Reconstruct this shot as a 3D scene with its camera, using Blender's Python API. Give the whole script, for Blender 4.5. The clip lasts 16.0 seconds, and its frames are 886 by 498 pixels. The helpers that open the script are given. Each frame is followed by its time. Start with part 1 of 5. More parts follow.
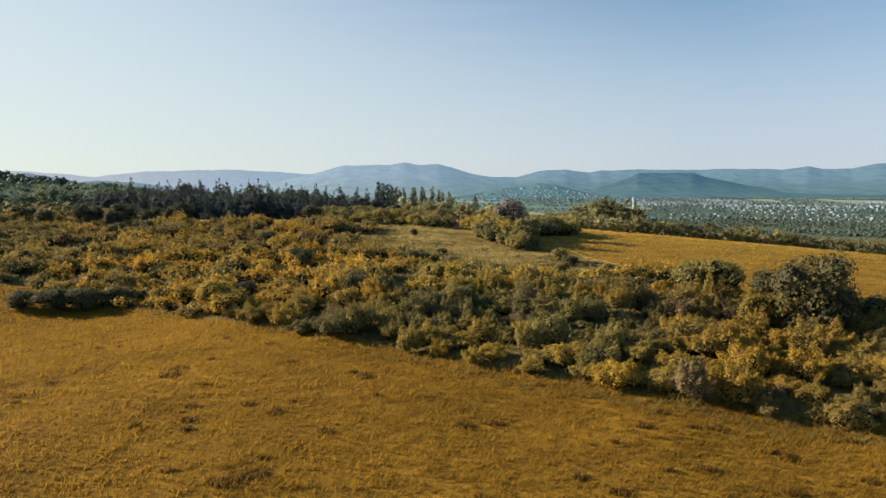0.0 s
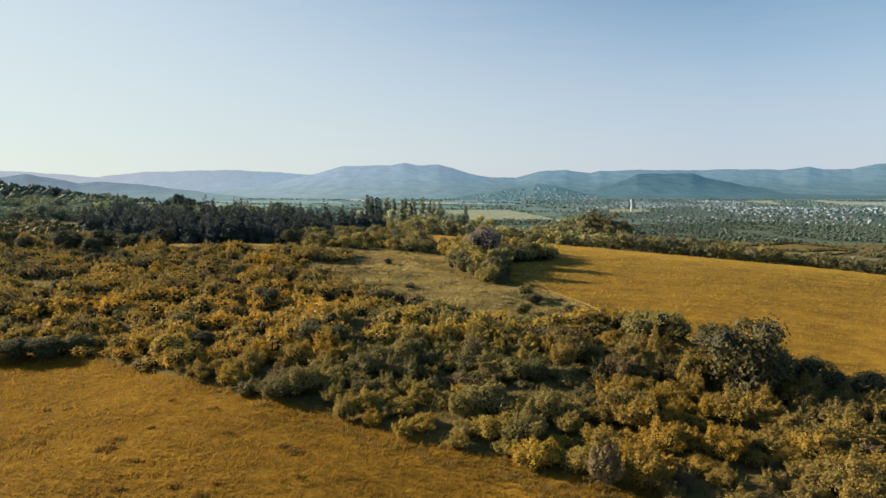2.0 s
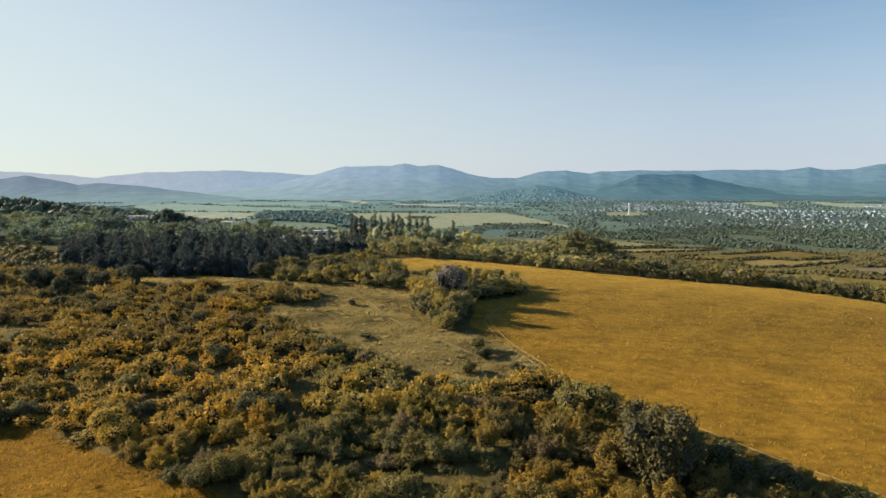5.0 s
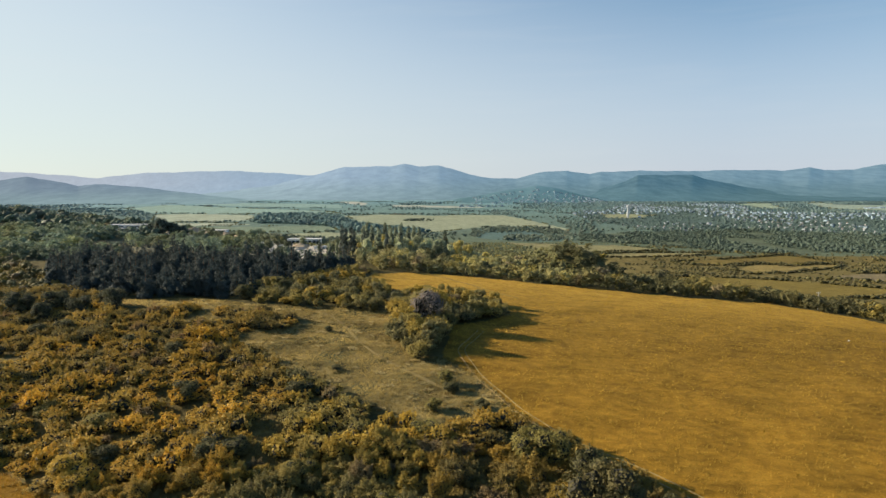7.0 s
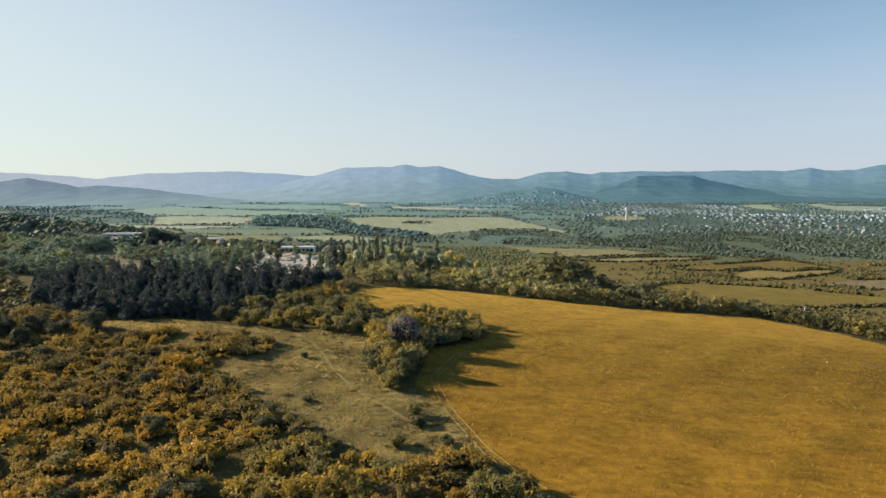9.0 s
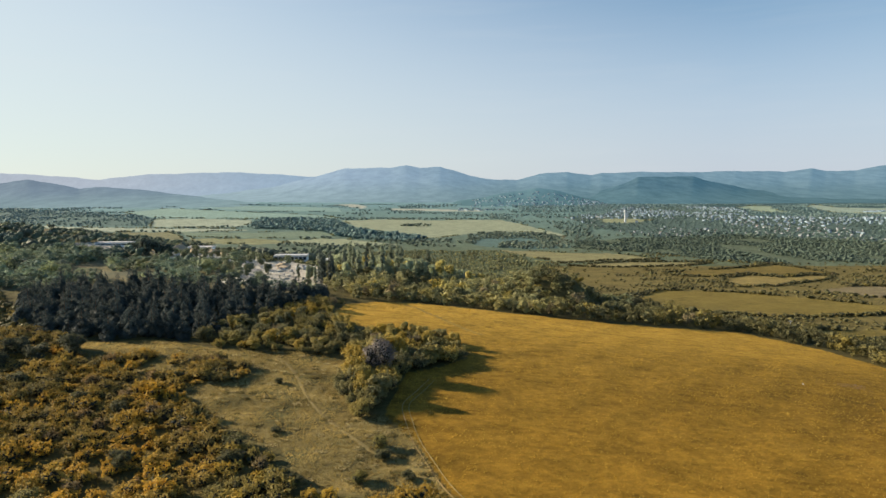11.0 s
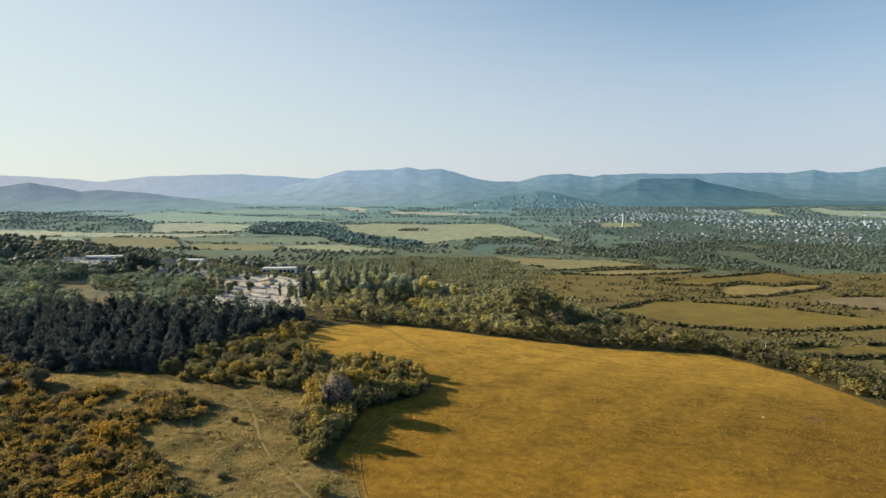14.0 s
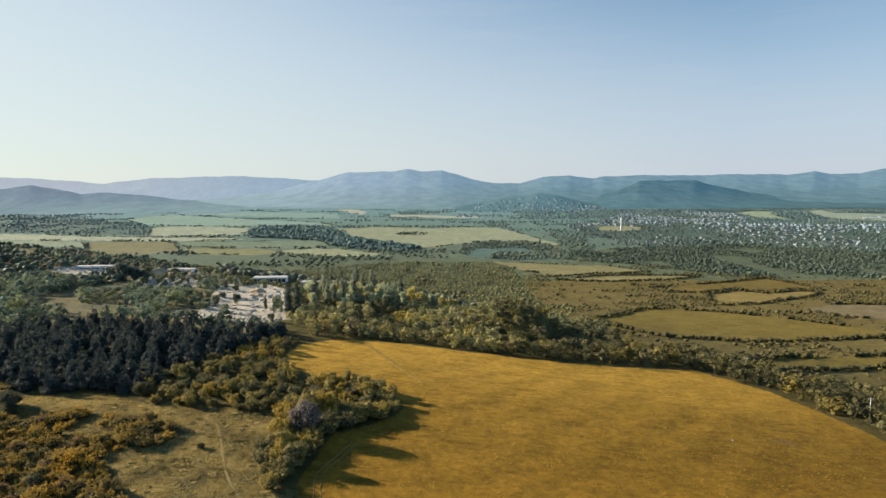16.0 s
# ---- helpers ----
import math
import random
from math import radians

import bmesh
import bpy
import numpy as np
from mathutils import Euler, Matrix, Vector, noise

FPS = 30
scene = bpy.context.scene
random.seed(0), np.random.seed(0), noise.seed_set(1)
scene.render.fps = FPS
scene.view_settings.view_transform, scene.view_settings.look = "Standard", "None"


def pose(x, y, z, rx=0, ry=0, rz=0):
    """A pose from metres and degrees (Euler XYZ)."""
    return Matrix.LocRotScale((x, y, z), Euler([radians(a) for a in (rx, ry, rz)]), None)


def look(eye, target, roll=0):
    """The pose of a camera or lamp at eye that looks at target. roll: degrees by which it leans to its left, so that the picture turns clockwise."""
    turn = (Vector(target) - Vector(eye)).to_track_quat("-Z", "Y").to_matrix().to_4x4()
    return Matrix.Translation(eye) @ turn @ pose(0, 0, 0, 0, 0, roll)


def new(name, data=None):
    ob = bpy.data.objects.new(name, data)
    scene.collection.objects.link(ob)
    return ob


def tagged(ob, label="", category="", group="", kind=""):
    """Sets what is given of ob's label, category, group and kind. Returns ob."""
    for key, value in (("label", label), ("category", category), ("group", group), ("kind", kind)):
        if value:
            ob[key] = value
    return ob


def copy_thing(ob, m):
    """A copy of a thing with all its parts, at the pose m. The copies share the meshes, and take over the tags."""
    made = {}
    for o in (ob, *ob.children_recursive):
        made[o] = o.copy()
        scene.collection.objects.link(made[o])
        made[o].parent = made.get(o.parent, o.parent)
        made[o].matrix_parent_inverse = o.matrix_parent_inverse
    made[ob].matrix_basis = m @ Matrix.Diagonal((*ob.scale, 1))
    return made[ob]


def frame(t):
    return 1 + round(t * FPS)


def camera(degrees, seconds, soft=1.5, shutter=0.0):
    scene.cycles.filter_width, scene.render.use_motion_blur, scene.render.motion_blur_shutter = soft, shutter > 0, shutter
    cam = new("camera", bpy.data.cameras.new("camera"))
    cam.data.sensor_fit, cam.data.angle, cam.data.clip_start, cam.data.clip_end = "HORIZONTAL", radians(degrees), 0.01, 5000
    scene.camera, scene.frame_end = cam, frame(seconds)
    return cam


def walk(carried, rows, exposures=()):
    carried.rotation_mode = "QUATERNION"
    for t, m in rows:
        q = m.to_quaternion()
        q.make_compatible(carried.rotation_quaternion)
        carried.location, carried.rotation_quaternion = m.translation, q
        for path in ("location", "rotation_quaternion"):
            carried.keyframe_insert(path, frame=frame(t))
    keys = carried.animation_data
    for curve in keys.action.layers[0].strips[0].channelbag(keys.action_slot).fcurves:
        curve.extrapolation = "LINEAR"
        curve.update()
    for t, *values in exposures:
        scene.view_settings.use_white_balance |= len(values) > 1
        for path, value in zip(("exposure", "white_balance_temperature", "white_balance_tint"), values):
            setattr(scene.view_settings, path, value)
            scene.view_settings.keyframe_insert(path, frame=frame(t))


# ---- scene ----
cam = camera(72.0, 16.0, soft=1.45)
PATH = [
    (0.0, -1.43, -0.71, 20.41, 84.152, 0.014, 0.02),
    (1.0, 1.64, -1.01, 23.75, 84.128, 0.016, 0.06),
    (2.0, 4.61, -1.26, 27.03, 84.101, 0.019, 0.102),
    (3.0, 7.5, -1.46, 30.27, 84.073, 0.023, 0.145),
    (4.0, 10.34, -1.63, 33.46, 84.045, 0.029, 0.19),
    (5.0, 13.17, -1.76, 36.62, 84.018, 0.036, 0.237),
    (6.0, 16.0, -1.87, 39.74, 83.993, 0.045, 0.288),
    (7.0, 18.87, -1.95, 42.83, 83.971, 0.055, 0.342),
    (8.0, 21.81, -2.01, 45.91, 83.953, 0.067, 0.4),
    (9.0, 24.85, -2.05, 48.98, 83.939, 0.08, 0.463),
    (10.0, 28.02, -2.08, 52.03, 83.931, 0.094, 0.53),
    (11.0, 31.34, -2.11, 55.08, 83.929, 0.11, 0.603),
    (12.0, 34.86, -2.13, 58.14, 83.935, 0.127, 0.683),
    (13.0, 38.59, -2.16, 61.21, 83.949, 0.146, 0.768),
    (14.0, 42.57, -2.2, 64.29, 83.973, 0.167, 0.861),
    (15.0, 46.83, -2.25, 67.39, 84.007, 0.188, 0.96),
    (16.0, 51.39, -2.32, 70.52, 84.052, 0.211, 1.068),
]
walk(cam, [(t, pose(*r)) for t, *r in PATH], exposures=[(0.0, 1.18), (16.0, 1.18)])

# ---- daylight: low sun from the left, clear hazy sky ----
SUN_AZ, SUN_EL = 288.0, 19.5        # compass degrees from +y towards +x, and height over the horizon
world = bpy.data.worlds.new("sky")
scene.world = world
world.use_nodes = True
wn, wl = world.node_tree.nodes, world.node_tree.links
sky = wn.new("ShaderNodeTexSky")
sky.sky_type = "NISHITA"
sky.sun_disc = False
sky.sun_elevation = radians(SUN_EL)
sky.sun_rotation = radians(SUN_AZ)
sky.altitude = 200.0
sky.air_density, sky.dust_density, sky.ozone_density = 1.0, 0.25, 1.0
wn["Background"].inputs["Strength"].default_value = 0.0500
# pale haze low over the horizon, thinning upwards
way = wn.new("ShaderNodeTexCoord")
split = wn.new("ShaderNodeSeparateXYZ")
rise = wn.new("ShaderNodeMapRange")
rise.interpolation_type = "SMOOTHSTEP"
for socket, value in (("From Min", 0.0), ("From Max", 0.45), ("To Min", 0.86), ("To Max", 0.0)):
    rise.inputs[socket].default_value = value
haze = wn.new("ShaderNodeMixRGB")
# the haze is cream towards the sun and bluer away from it
facing = wn.new("ShaderNodeVectorMath")
facing.operation = "DOT_PRODUCT"
facing.inputs[1].default_value = (math.sin(radians(SUN_AZ)), math.cos(radians(SUN_AZ)), 0.1)
warm = wn.new("ShaderNodeMapRange")
warm.inputs["From Min"].default_value, warm.inputs["From Max"].default_value = -0.1, 0.95
tone = wn.new("ShaderNodeMixRGB")
tone.inputs["Color1"].default_value, tone.inputs["Color2"].default_value = (5.0, 5.4, 6.45, 1.0), (6.85, 7.1, 6.75, 1.0)
wl.new(way.outputs["Generated"], facing.inputs[0])
wl.new(facing.outputs["Value"], warm.inputs["Value"])
wl.new(warm.outputs[0], tone.inputs["Fac"])
wl.new(tone.outputs["Color"], haze.inputs["Color2"])
wl.new(way.outputs["Generated"], split.inputs[0])
# it stands higher towards the sun
deep = wn.new("ShaderNodeMapRange")
deep.inputs["To Min"].default_value, deep.inputs["To Max"].default_value = 1.2, 0.36
lift = wn.new("ShaderNodeMath")
lift.operation = "MULTIPLY"
wl.new(warm.outputs[0], deep.inputs["Value"])
wl.new(split.outputs["Z"], lift.inputs[0])
wl.new(deep.outputs[0], lift.inputs[1])
wl.new(lift.outputs[0], rise.inputs["Value"])
clear = wn.new("ShaderNodeMixRGB")
clear.blend_type = "MULTIPLY"
clear.inputs["Fac"].default_value, clear.inputs["Color2"].default_value = 1.0, (0.79, 1.14, 1.28, 1.0)
wl.new(sky.outputs["Color"], clear.inputs["Color1"])
wl.new(rise.outputs[0], haze.inputs["Fac"])
wl.new(clear.outputs["Color"], haze.inputs["Color1"])
# the faintest drawn-out cirrus
drawn_out = wn.new("ShaderNodeMapping")
drawn_out.inputs["Scale"].default_value = (2.2, 2.2, 26.0)
drawn_out.inputs["Rotation"].default_value = (0.0, 0.1, 0.0)
cirrus = wn.new("ShaderNodeTexNoise")
cirrus.inputs["Scale"].default_value, cirrus.inputs["Detail"].default_value = 2.0, 5.0
veil = wn.new("ShaderNodeMapRange")
for socket, value in (("From Min", 0.52), ("From Max", 0.8), ("To Min", 0.0), ("To Max", 0.08)):
    veil.inputs[socket].default_value = value
white = wn.new("ShaderNodeMixRGB")
white.inputs["Color2"].default_value = (6.6, 6.8, 7.0, 1.0)
wl.new(way.outputs["Generated"], drawn_out.inputs["Vector"])
wl.new(drawn_out.outputs[0], cirrus.inputs["Vector"])
wl.new(cirrus.outputs["Fac"], veil.inputs["Value"])
wl.new(veil.outputs[0], white.inputs["Fac"])
wl.new(haze.outputs["Color"], white.inputs["Color1"])
wl.new(white.outputs["Color"], wn["Background"].inputs["Color"])

sun = new("sun", bpy.data.lights.new("sun", "SUN"))
sun.data.energy, sun.data.angle, sun.data.color = 5.0, radians(0.6), (1.0, 0.84, 0.62)
sa, se = radians(SUN_AZ), radians(SUN_EL)
sun.matrix_world = look((math.sin(sa) * math.cos(se) * 500, math.cos(sa) * math.cos(se) * 500, math.sin(se) * 500), (0, 0, 0))

# ---- materials ----


def nodes_of(name, rough=0.9):
    m = bpy.data.materials.new(name)
    m.use_nodes = True
    b = m.node_tree.nodes["Principled BSDF"]
    b.inputs["Roughness"].default_value = rough
    b.inputs["Specular IOR Level"].default_value = 0.15
    return m, m.node_tree.nodes, m.node_tree.links, b


def add(ns, ls, kind, inputs=(), **props):
    n = ns.new(kind)
    for k, v in props.items():
        setattr(n, k, v)
    for k, v in dict(inputs).items():
        if isinstance(v, bpy.types.NodeSocket):
            ls.new(v, n.inputs[k])
        else:
            n.inputs[k].default_value = v
    return n


def varied(name, colour, dark=0.7, light=1.25, scale=2.0, rough=0.85, bump=0.3, metal=0.0):
    """A plain surface with stains at two scales and fine relief."""
    m, ns, ls, b = nodes_of(name, rough)
    co = add(ns, ls, "ShaderNodeTexCoord").outputs["Object"]
    n1 = add(ns, ls, "ShaderNodeTexNoise", {"Vector": co, "Scale": scale, "Detail": 5.0})
    n2 = add(ns, ls, "ShaderNodeTexNoise", {"Vector": co, "Scale": scale * 9, "Detail": 3.0})
    mixed = add(ns, ls, "ShaderNodeMath", {0: n1.outputs["Fac"], 1: n2.outputs["Fac"]}, operation="ADD")
    ramp = add(ns, ls, "ShaderNodeMapRange", {"Value": mixed.outputs[0], "From Min": 0.6, "From Max": 1.4, "To Min": dark, "To Max": light})
    col = add(ns, ls, "ShaderNodeVectorMath", {0: (*colour,)}, operation="SCALE")
    ls.new(ramp.outputs[0], col.inputs["Scale"])
    ls.new(col.outputs[0], b.inputs["Base Color"])
    b.inputs["Metallic"].default_value = metal
    bm_ = add(ns, ls, "ShaderNodeBump", {"Height": n2.outputs["Fac"], "Strength": bump, "Distance": 0.05})
    ls.new(bm_.outputs[0], b.inputs["Normal"])
    return m


def leaf_material(name, source, light=0.28, low=0.82, high=1.18):
    """Leaves: the plant's own tint, varied from clump to clump; some light passes through."""
    m, ns, ls, b = nodes_of(name, 0.75)
    if source == "object":
        tint = add(ns, ls, "ShaderNodeObjectInfo").outputs["Color"]
    else:
        tint = add(ns, ls, "ShaderNodeAttribute", attribute_name="tint").outputs["Color"]
    rnd = add(ns, ls, "ShaderNodeNewGeometry").outputs["Random Per Island"]
    span = add(ns, ls, "ShaderNodeMapRange", {"Value": rnd, "To Min": low, "To Max": high})
    col = add(ns, ls, "ShaderNodeVectorMath", {0: tint}, operation="SCALE")
    ls.new(span.outputs[0], col.inputs["Scale"])
    ls.new(col.outputs[0], b.inputs["Base Color"])
    tr = add(ns, ls, "ShaderNodeBsdfTranslucent", {"Color": col.outputs[0]})
    mix = add(ns, ls, "ShaderNodeMixShader", {0: light, 1: b.outputs[0], 2: tr.outputs[0]})
    ls.new(mix.outputs[0], ns["Material Output"].inputs["Surface"])
    return m


def ground_material():
    """Earth and dry grass: the land's cover with patches, tussocks and fine grain."""
    m, ns, ls, b = nodes_of("ground_cover", 0.95)
    b.inputs["Specular IOR Level"].default_value = 0.05
    pos = add(ns, ls, "ShaderNodeNewGeometry").outputs["Position"]
    cover = add(ns, ls, "ShaderNodeAttribute", attribute_name="cover").outputs["Color"]
    big = add(ns, ls, "ShaderNodeTexNoise", {"Vector": pos, "Scale": 0.05, "Detail": 4.0})
    stretch = add(ns, ls, "ShaderNodeMapping", {"Vector": pos, "Scale": (0.75, 1.0, 1.0)})
    mid = add(ns, ls, "ShaderNodeTexNoise", {"Vector": stretch.outputs[0], "Scale": 0.6, "Detail": 6.0, "Roughness": 0.65})
    fine = add(ns, ls, "ShaderNodeTexNoise", {"Vector": pos, "Scale": 4.0, "Detail": 4.0, "Roughness": 0.7})
    f1 = add(ns, ls, "ShaderNodeMapRange", {"Value": big.outputs["Fac"], "From Min": 0.3, "From Max": 0.7, "To Min": 0.87, "To Max": 1.13})
    f2 = add(ns, ls, "ShaderNodeMapRange", {"Value": mid.outputs["Fac"], "From Min": 0.34, "From Max": 0.66, "To Min": 0.74, "To Max": 1.26})
    f3 = add(ns, ls, "ShaderNodeMapRange", {"Value": fine.outputs["Fac"], "From Min": 0.3, "From Max": 0.7, "To Min": 0.76, "To Max": 1.24})
    k = add(ns, ls, "ShaderNodeMath", {0: f1.outputs[0], 1: f2.outputs[0]}, operation="MULTIPLY")
    k = add(ns, ls, "ShaderNodeMath", {0: k.outputs[0], 1: f3.outputs[0]}, operation="MULTIPLY")
    drawn = add(ns, ls, "ShaderNodeMapping", {"Vector": pos, "Scale": (0.45, 1.0, 1.0), "Rotation": (0.0, 0.0, 0.12)})
    smudge = add(ns, ls, "ShaderNodeTexNoise", {"Vector": drawn.outputs[0], "Scale": 0.22, "Detail": 5.0, "Roughness": 0.6})
    f4 = add(ns, ls, "ShaderNodeMapRange", {"Value": smudge.outputs["Fac"], "From Min": 0.36, "From Max": 0.52, "To Min": 0.78, "To Max": 1.03})
    k = add(ns, ls, "ShaderNodeMath", {0: k.outputs[0], 1: f4.outputs[0]}, operation="MULTIPLY")
    col = add(ns, ls, "ShaderNodeVectorMath", {0: cover}, operation="SCALE")
    ls.new(k.outputs[0], col.inputs["Scale"])
    ls.new(col.outputs[0], b.inputs["Base Color"])
    h = add(ns, ls, "ShaderNodeMath", {0: fine.outputs["Fac"], 1: mid.outputs["Fac"]}, operation="ADD")
    bp = add(ns, ls, "ShaderNodeBump", {"Height": h.outputs[0], "Strength": 0.5, "Distance": 0.3})
    ls.new(bp.outputs[0], b.inputs["Normal"])
    return m


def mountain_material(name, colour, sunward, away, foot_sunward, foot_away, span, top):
    """Distant wooded slopes, their haze painted in as emission: paler towards the sun, greener at their feet."""
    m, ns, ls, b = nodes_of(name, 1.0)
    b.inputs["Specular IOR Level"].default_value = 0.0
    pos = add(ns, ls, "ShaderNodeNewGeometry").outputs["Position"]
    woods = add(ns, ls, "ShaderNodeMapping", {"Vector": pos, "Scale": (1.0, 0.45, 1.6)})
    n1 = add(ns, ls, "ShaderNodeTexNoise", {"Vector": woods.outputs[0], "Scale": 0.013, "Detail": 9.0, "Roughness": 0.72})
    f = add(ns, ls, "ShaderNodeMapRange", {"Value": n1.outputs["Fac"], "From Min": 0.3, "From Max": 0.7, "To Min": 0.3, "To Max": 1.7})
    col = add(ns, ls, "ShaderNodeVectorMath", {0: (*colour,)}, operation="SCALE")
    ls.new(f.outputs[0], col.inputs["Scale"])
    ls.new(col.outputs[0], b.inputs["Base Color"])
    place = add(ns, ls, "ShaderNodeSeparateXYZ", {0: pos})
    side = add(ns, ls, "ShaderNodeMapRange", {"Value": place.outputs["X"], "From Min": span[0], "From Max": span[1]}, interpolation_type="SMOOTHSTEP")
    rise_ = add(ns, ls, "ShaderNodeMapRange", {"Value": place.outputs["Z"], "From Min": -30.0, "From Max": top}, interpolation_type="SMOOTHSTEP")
    # the lit air before the slopes, given to them as a glow
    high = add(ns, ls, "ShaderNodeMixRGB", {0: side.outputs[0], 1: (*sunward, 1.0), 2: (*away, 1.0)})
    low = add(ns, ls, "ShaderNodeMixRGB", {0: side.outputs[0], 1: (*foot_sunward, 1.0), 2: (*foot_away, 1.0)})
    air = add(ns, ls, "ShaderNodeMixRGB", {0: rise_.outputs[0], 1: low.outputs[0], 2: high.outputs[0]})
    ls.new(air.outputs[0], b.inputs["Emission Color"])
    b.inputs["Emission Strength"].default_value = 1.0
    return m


M_GROUND = ground_material()
M_LEAF = leaf_material("leaves", "object")
M_LEAVES = leaf_material("massed_leaves", "tint")
M_FAR = leaf_material("far_leaves", "tint", light=0.08, low=0.88, high=1.12)
M_GRASS = leaf_material("dry_grass", "tint", light=0.6, low=0.82, high=1.18)
# crown insides: shade between the leaves put into a near-black colour
M_CORE = varied("shaded_twigs", (0.042, 0.041, 0.03), scale=1.5)
M_BARK = varied("bark", (0.12, 0.085, 0.055), scale=3.0)
M_WALL = varied("white_render", (0.38, 0.42, 0.46), 0.8, 1.1, 0.6)
M_GREYWALL = varied("grey_render", (0.27, 0.3, 0.32), 0.8, 1.1, 0.6)
M_ROOF = varied("clay_tiles", (0.15, 0.11, 0.095), scale=1.0)
M_GREYROOF = varied("fibre_cement_roof", (0.3, 0.31, 0.31), scale=0.8)
# walls and roofs of far houses, with distance haze mixed into their colours
M_FARWALL = varied("hazed_render", (0.27, 0.36, 0.43), 0.8, 1.1, 0.6)
M_FARROOF = varied("hazed_tiles", (0.13, 0.15, 0.16), scale=1.0)
M_PALEROOF = varied("pale_sheet_roof", (0.44, 0.45, 0.46), scale=0.8)
M_WORKS = varied("whitewash", (0.82, 0.82, 0.8), 0.85, 1.05, 0.5)
M_DARK = varied("dark_opening", (0.03, 0.035, 0.04), rough=0.3)
M_SOIL = varied("pale_trodden_soil", (0.27, 0.19, 0.08), scale=0.8)
M_WORN = varied("worn_grass", (0.225, 0.175, 0.07), scale=0.8)
M_TIPPED = varied("tipped_sand", (0.46, 0.36, 0.24), scale=0.35, bump=0.6)
M_BLEACHED = varied("bleached_grass", (0.255, 0.166, 0.03), scale=0.8)
M_SAND = varied("pale_rubble", (0.46, 0.44, 0.39), scale=0.3)
M_CONCRETE = varied("concrete", (0.55, 0.54, 0.5), scale=1.2)
M_WHITE = varied("white_paint", (0.48, 0.51, 0.53), 0.85, 1.05, 2.0)
M_STEEL = varied("galvanised_steel", (0.5, 0.5, 0.5), scale=5.0, rough=0.45, metal=0.8)

# ---- mesh helpers ----


def mesh_of(name, verts, faces, material, colours=None, attribute="tint", smooth=False, inner=None):
    """A mesh from arrays of places and equal-sided faces."""
    verts, faces = np.asarray(verts, np.float32), np.asarray(faces, np.int32)
    me = bpy.data.meshes.new(name)
    n, k = faces.shape
    me.vertices.add(len(verts))
    me.vertices.foreach_set("co", verts.ravel())
    me.loops.add(n * k)
    me.loops.foreach_set("vertex_index", faces.ravel())
    me.polygons.add(n)
    me.polygons.foreach_set("loop_start", np.arange(0, n * k, k, dtype=np.int32))
    me.update(calc_edges=True)
    me.polygons.foreach_set("use_smooth", np.full(n, smooth))
    me.materials.append(material)
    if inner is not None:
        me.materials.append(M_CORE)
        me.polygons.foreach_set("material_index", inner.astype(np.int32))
    if colours is not None:
        at = me.attributes.new(attribute, "FLOAT_COLOR", "POINT")
        at.data.foreach_set("color", np.c_[colours, np.ones(len(colours))].astype(np.float32).ravel())
    return me


def child(name, me, parent, label=""):
    ob = new(name, me)
    ob.parent = parent
    return tagged(ob, label)


def part(name, bm, material, parent, label=""):
    me = bpy.data.meshes.new(name)
    bm.to_mesh(me)
    bm.free()
    me.materials.append(material)
    return child(name, me, parent, label)


def box(bm, x0, x1, y0, y1, z0, z1):
    vs = [bm.verts.new(c) for c in ((x0, y0, z0), (x1, y0, z0), (x1, y1, z0), (x0, y1, z0), (x0, y0, z1), (x1, y0, z1), (x1, y1, z1), (x0, y1, z1))]
    for f in ((3, 2, 1, 0), (4, 5, 6, 7), (0, 1, 5, 4), (1, 2, 6, 5), (2, 3, 7, 6), (3, 0, 4, 7)):
        bm.faces.new([vs[i] for i in f])
    return bm


def tube(points, radii, sides=6):
    """A tapering round bar through points, as arrays of places and quads."""
    points = np.asarray(points, float)
    verts, faces = [], []
    for i, (p, r) in enumerate(zip(points, radii)):
        d = points[min(i + 1, len(points) - 1)] - points[max(i - 1, 0)]
        d /= np.linalg.norm(d)
        a = np.cross(d, (0.31, 0.95, 0.05))
        a /= np.linalg.norm(a)
        b = np.cross(d, a)
        for k in range(sides):
            w = 2 * math.pi * k / sides
            verts.append(p + r * (math.cos(w) * a + math.sin(w) * b))
    for i in range(len(points) - 1):
        for k in range(sides):
            q = i * sides
            faces.append((q + k, q + (k + 1) % sides, q + sides + (k + 1) % sides, q + sides + k))
    return np.array(verts), np.array(faces)


def joined(pieces):
    vs, fs, o = [], [], 0
    for v, f in pieces:
        vs.append(v)
        fs.append(f + o)
        o += len(v)
    return np.concatenate(vs), np.concatenate(fs)


# ---- the lie of the land ----
LAND = (9.0935, 2.685, -15.3643, -4.6052, 2.9354, -6.8251, -17.7594, -1.5378, 6.6327, -9.4735, 1.7138, 11.1799, -0.7941, 5.5667, 0.4153)


def basis(x, y):
    a, b = np.tanh(x / 400) * 2, np.tanh((y - 150) / 450) * 2
    return sum(c * a**i * b**j for c, (i, j) in zip(LAND, ((i, j) for i in range(5) for j in range(5 - i))))


EDGE_X = (-500, -400, -250, -130, -60, -8, 40, 80, 145, 182, 230, 300, 420)
EDGE_Y = (540, 520, 490, 455, 430, 385, 330, 275, 238, 185, 105, -20, -200)
FLOOR_Y, FLOOR_Z = (300, 450, 650, 1100, 1450, 2000, 3000), (-30, -34, -42, -44, -29, -24, -26)


def floor_of(y):
    """The valley floor: lowest before the town, rising to the feet of the mountains."""
    return np.interp(y, FLOOR_Y, FLOOR_Z)


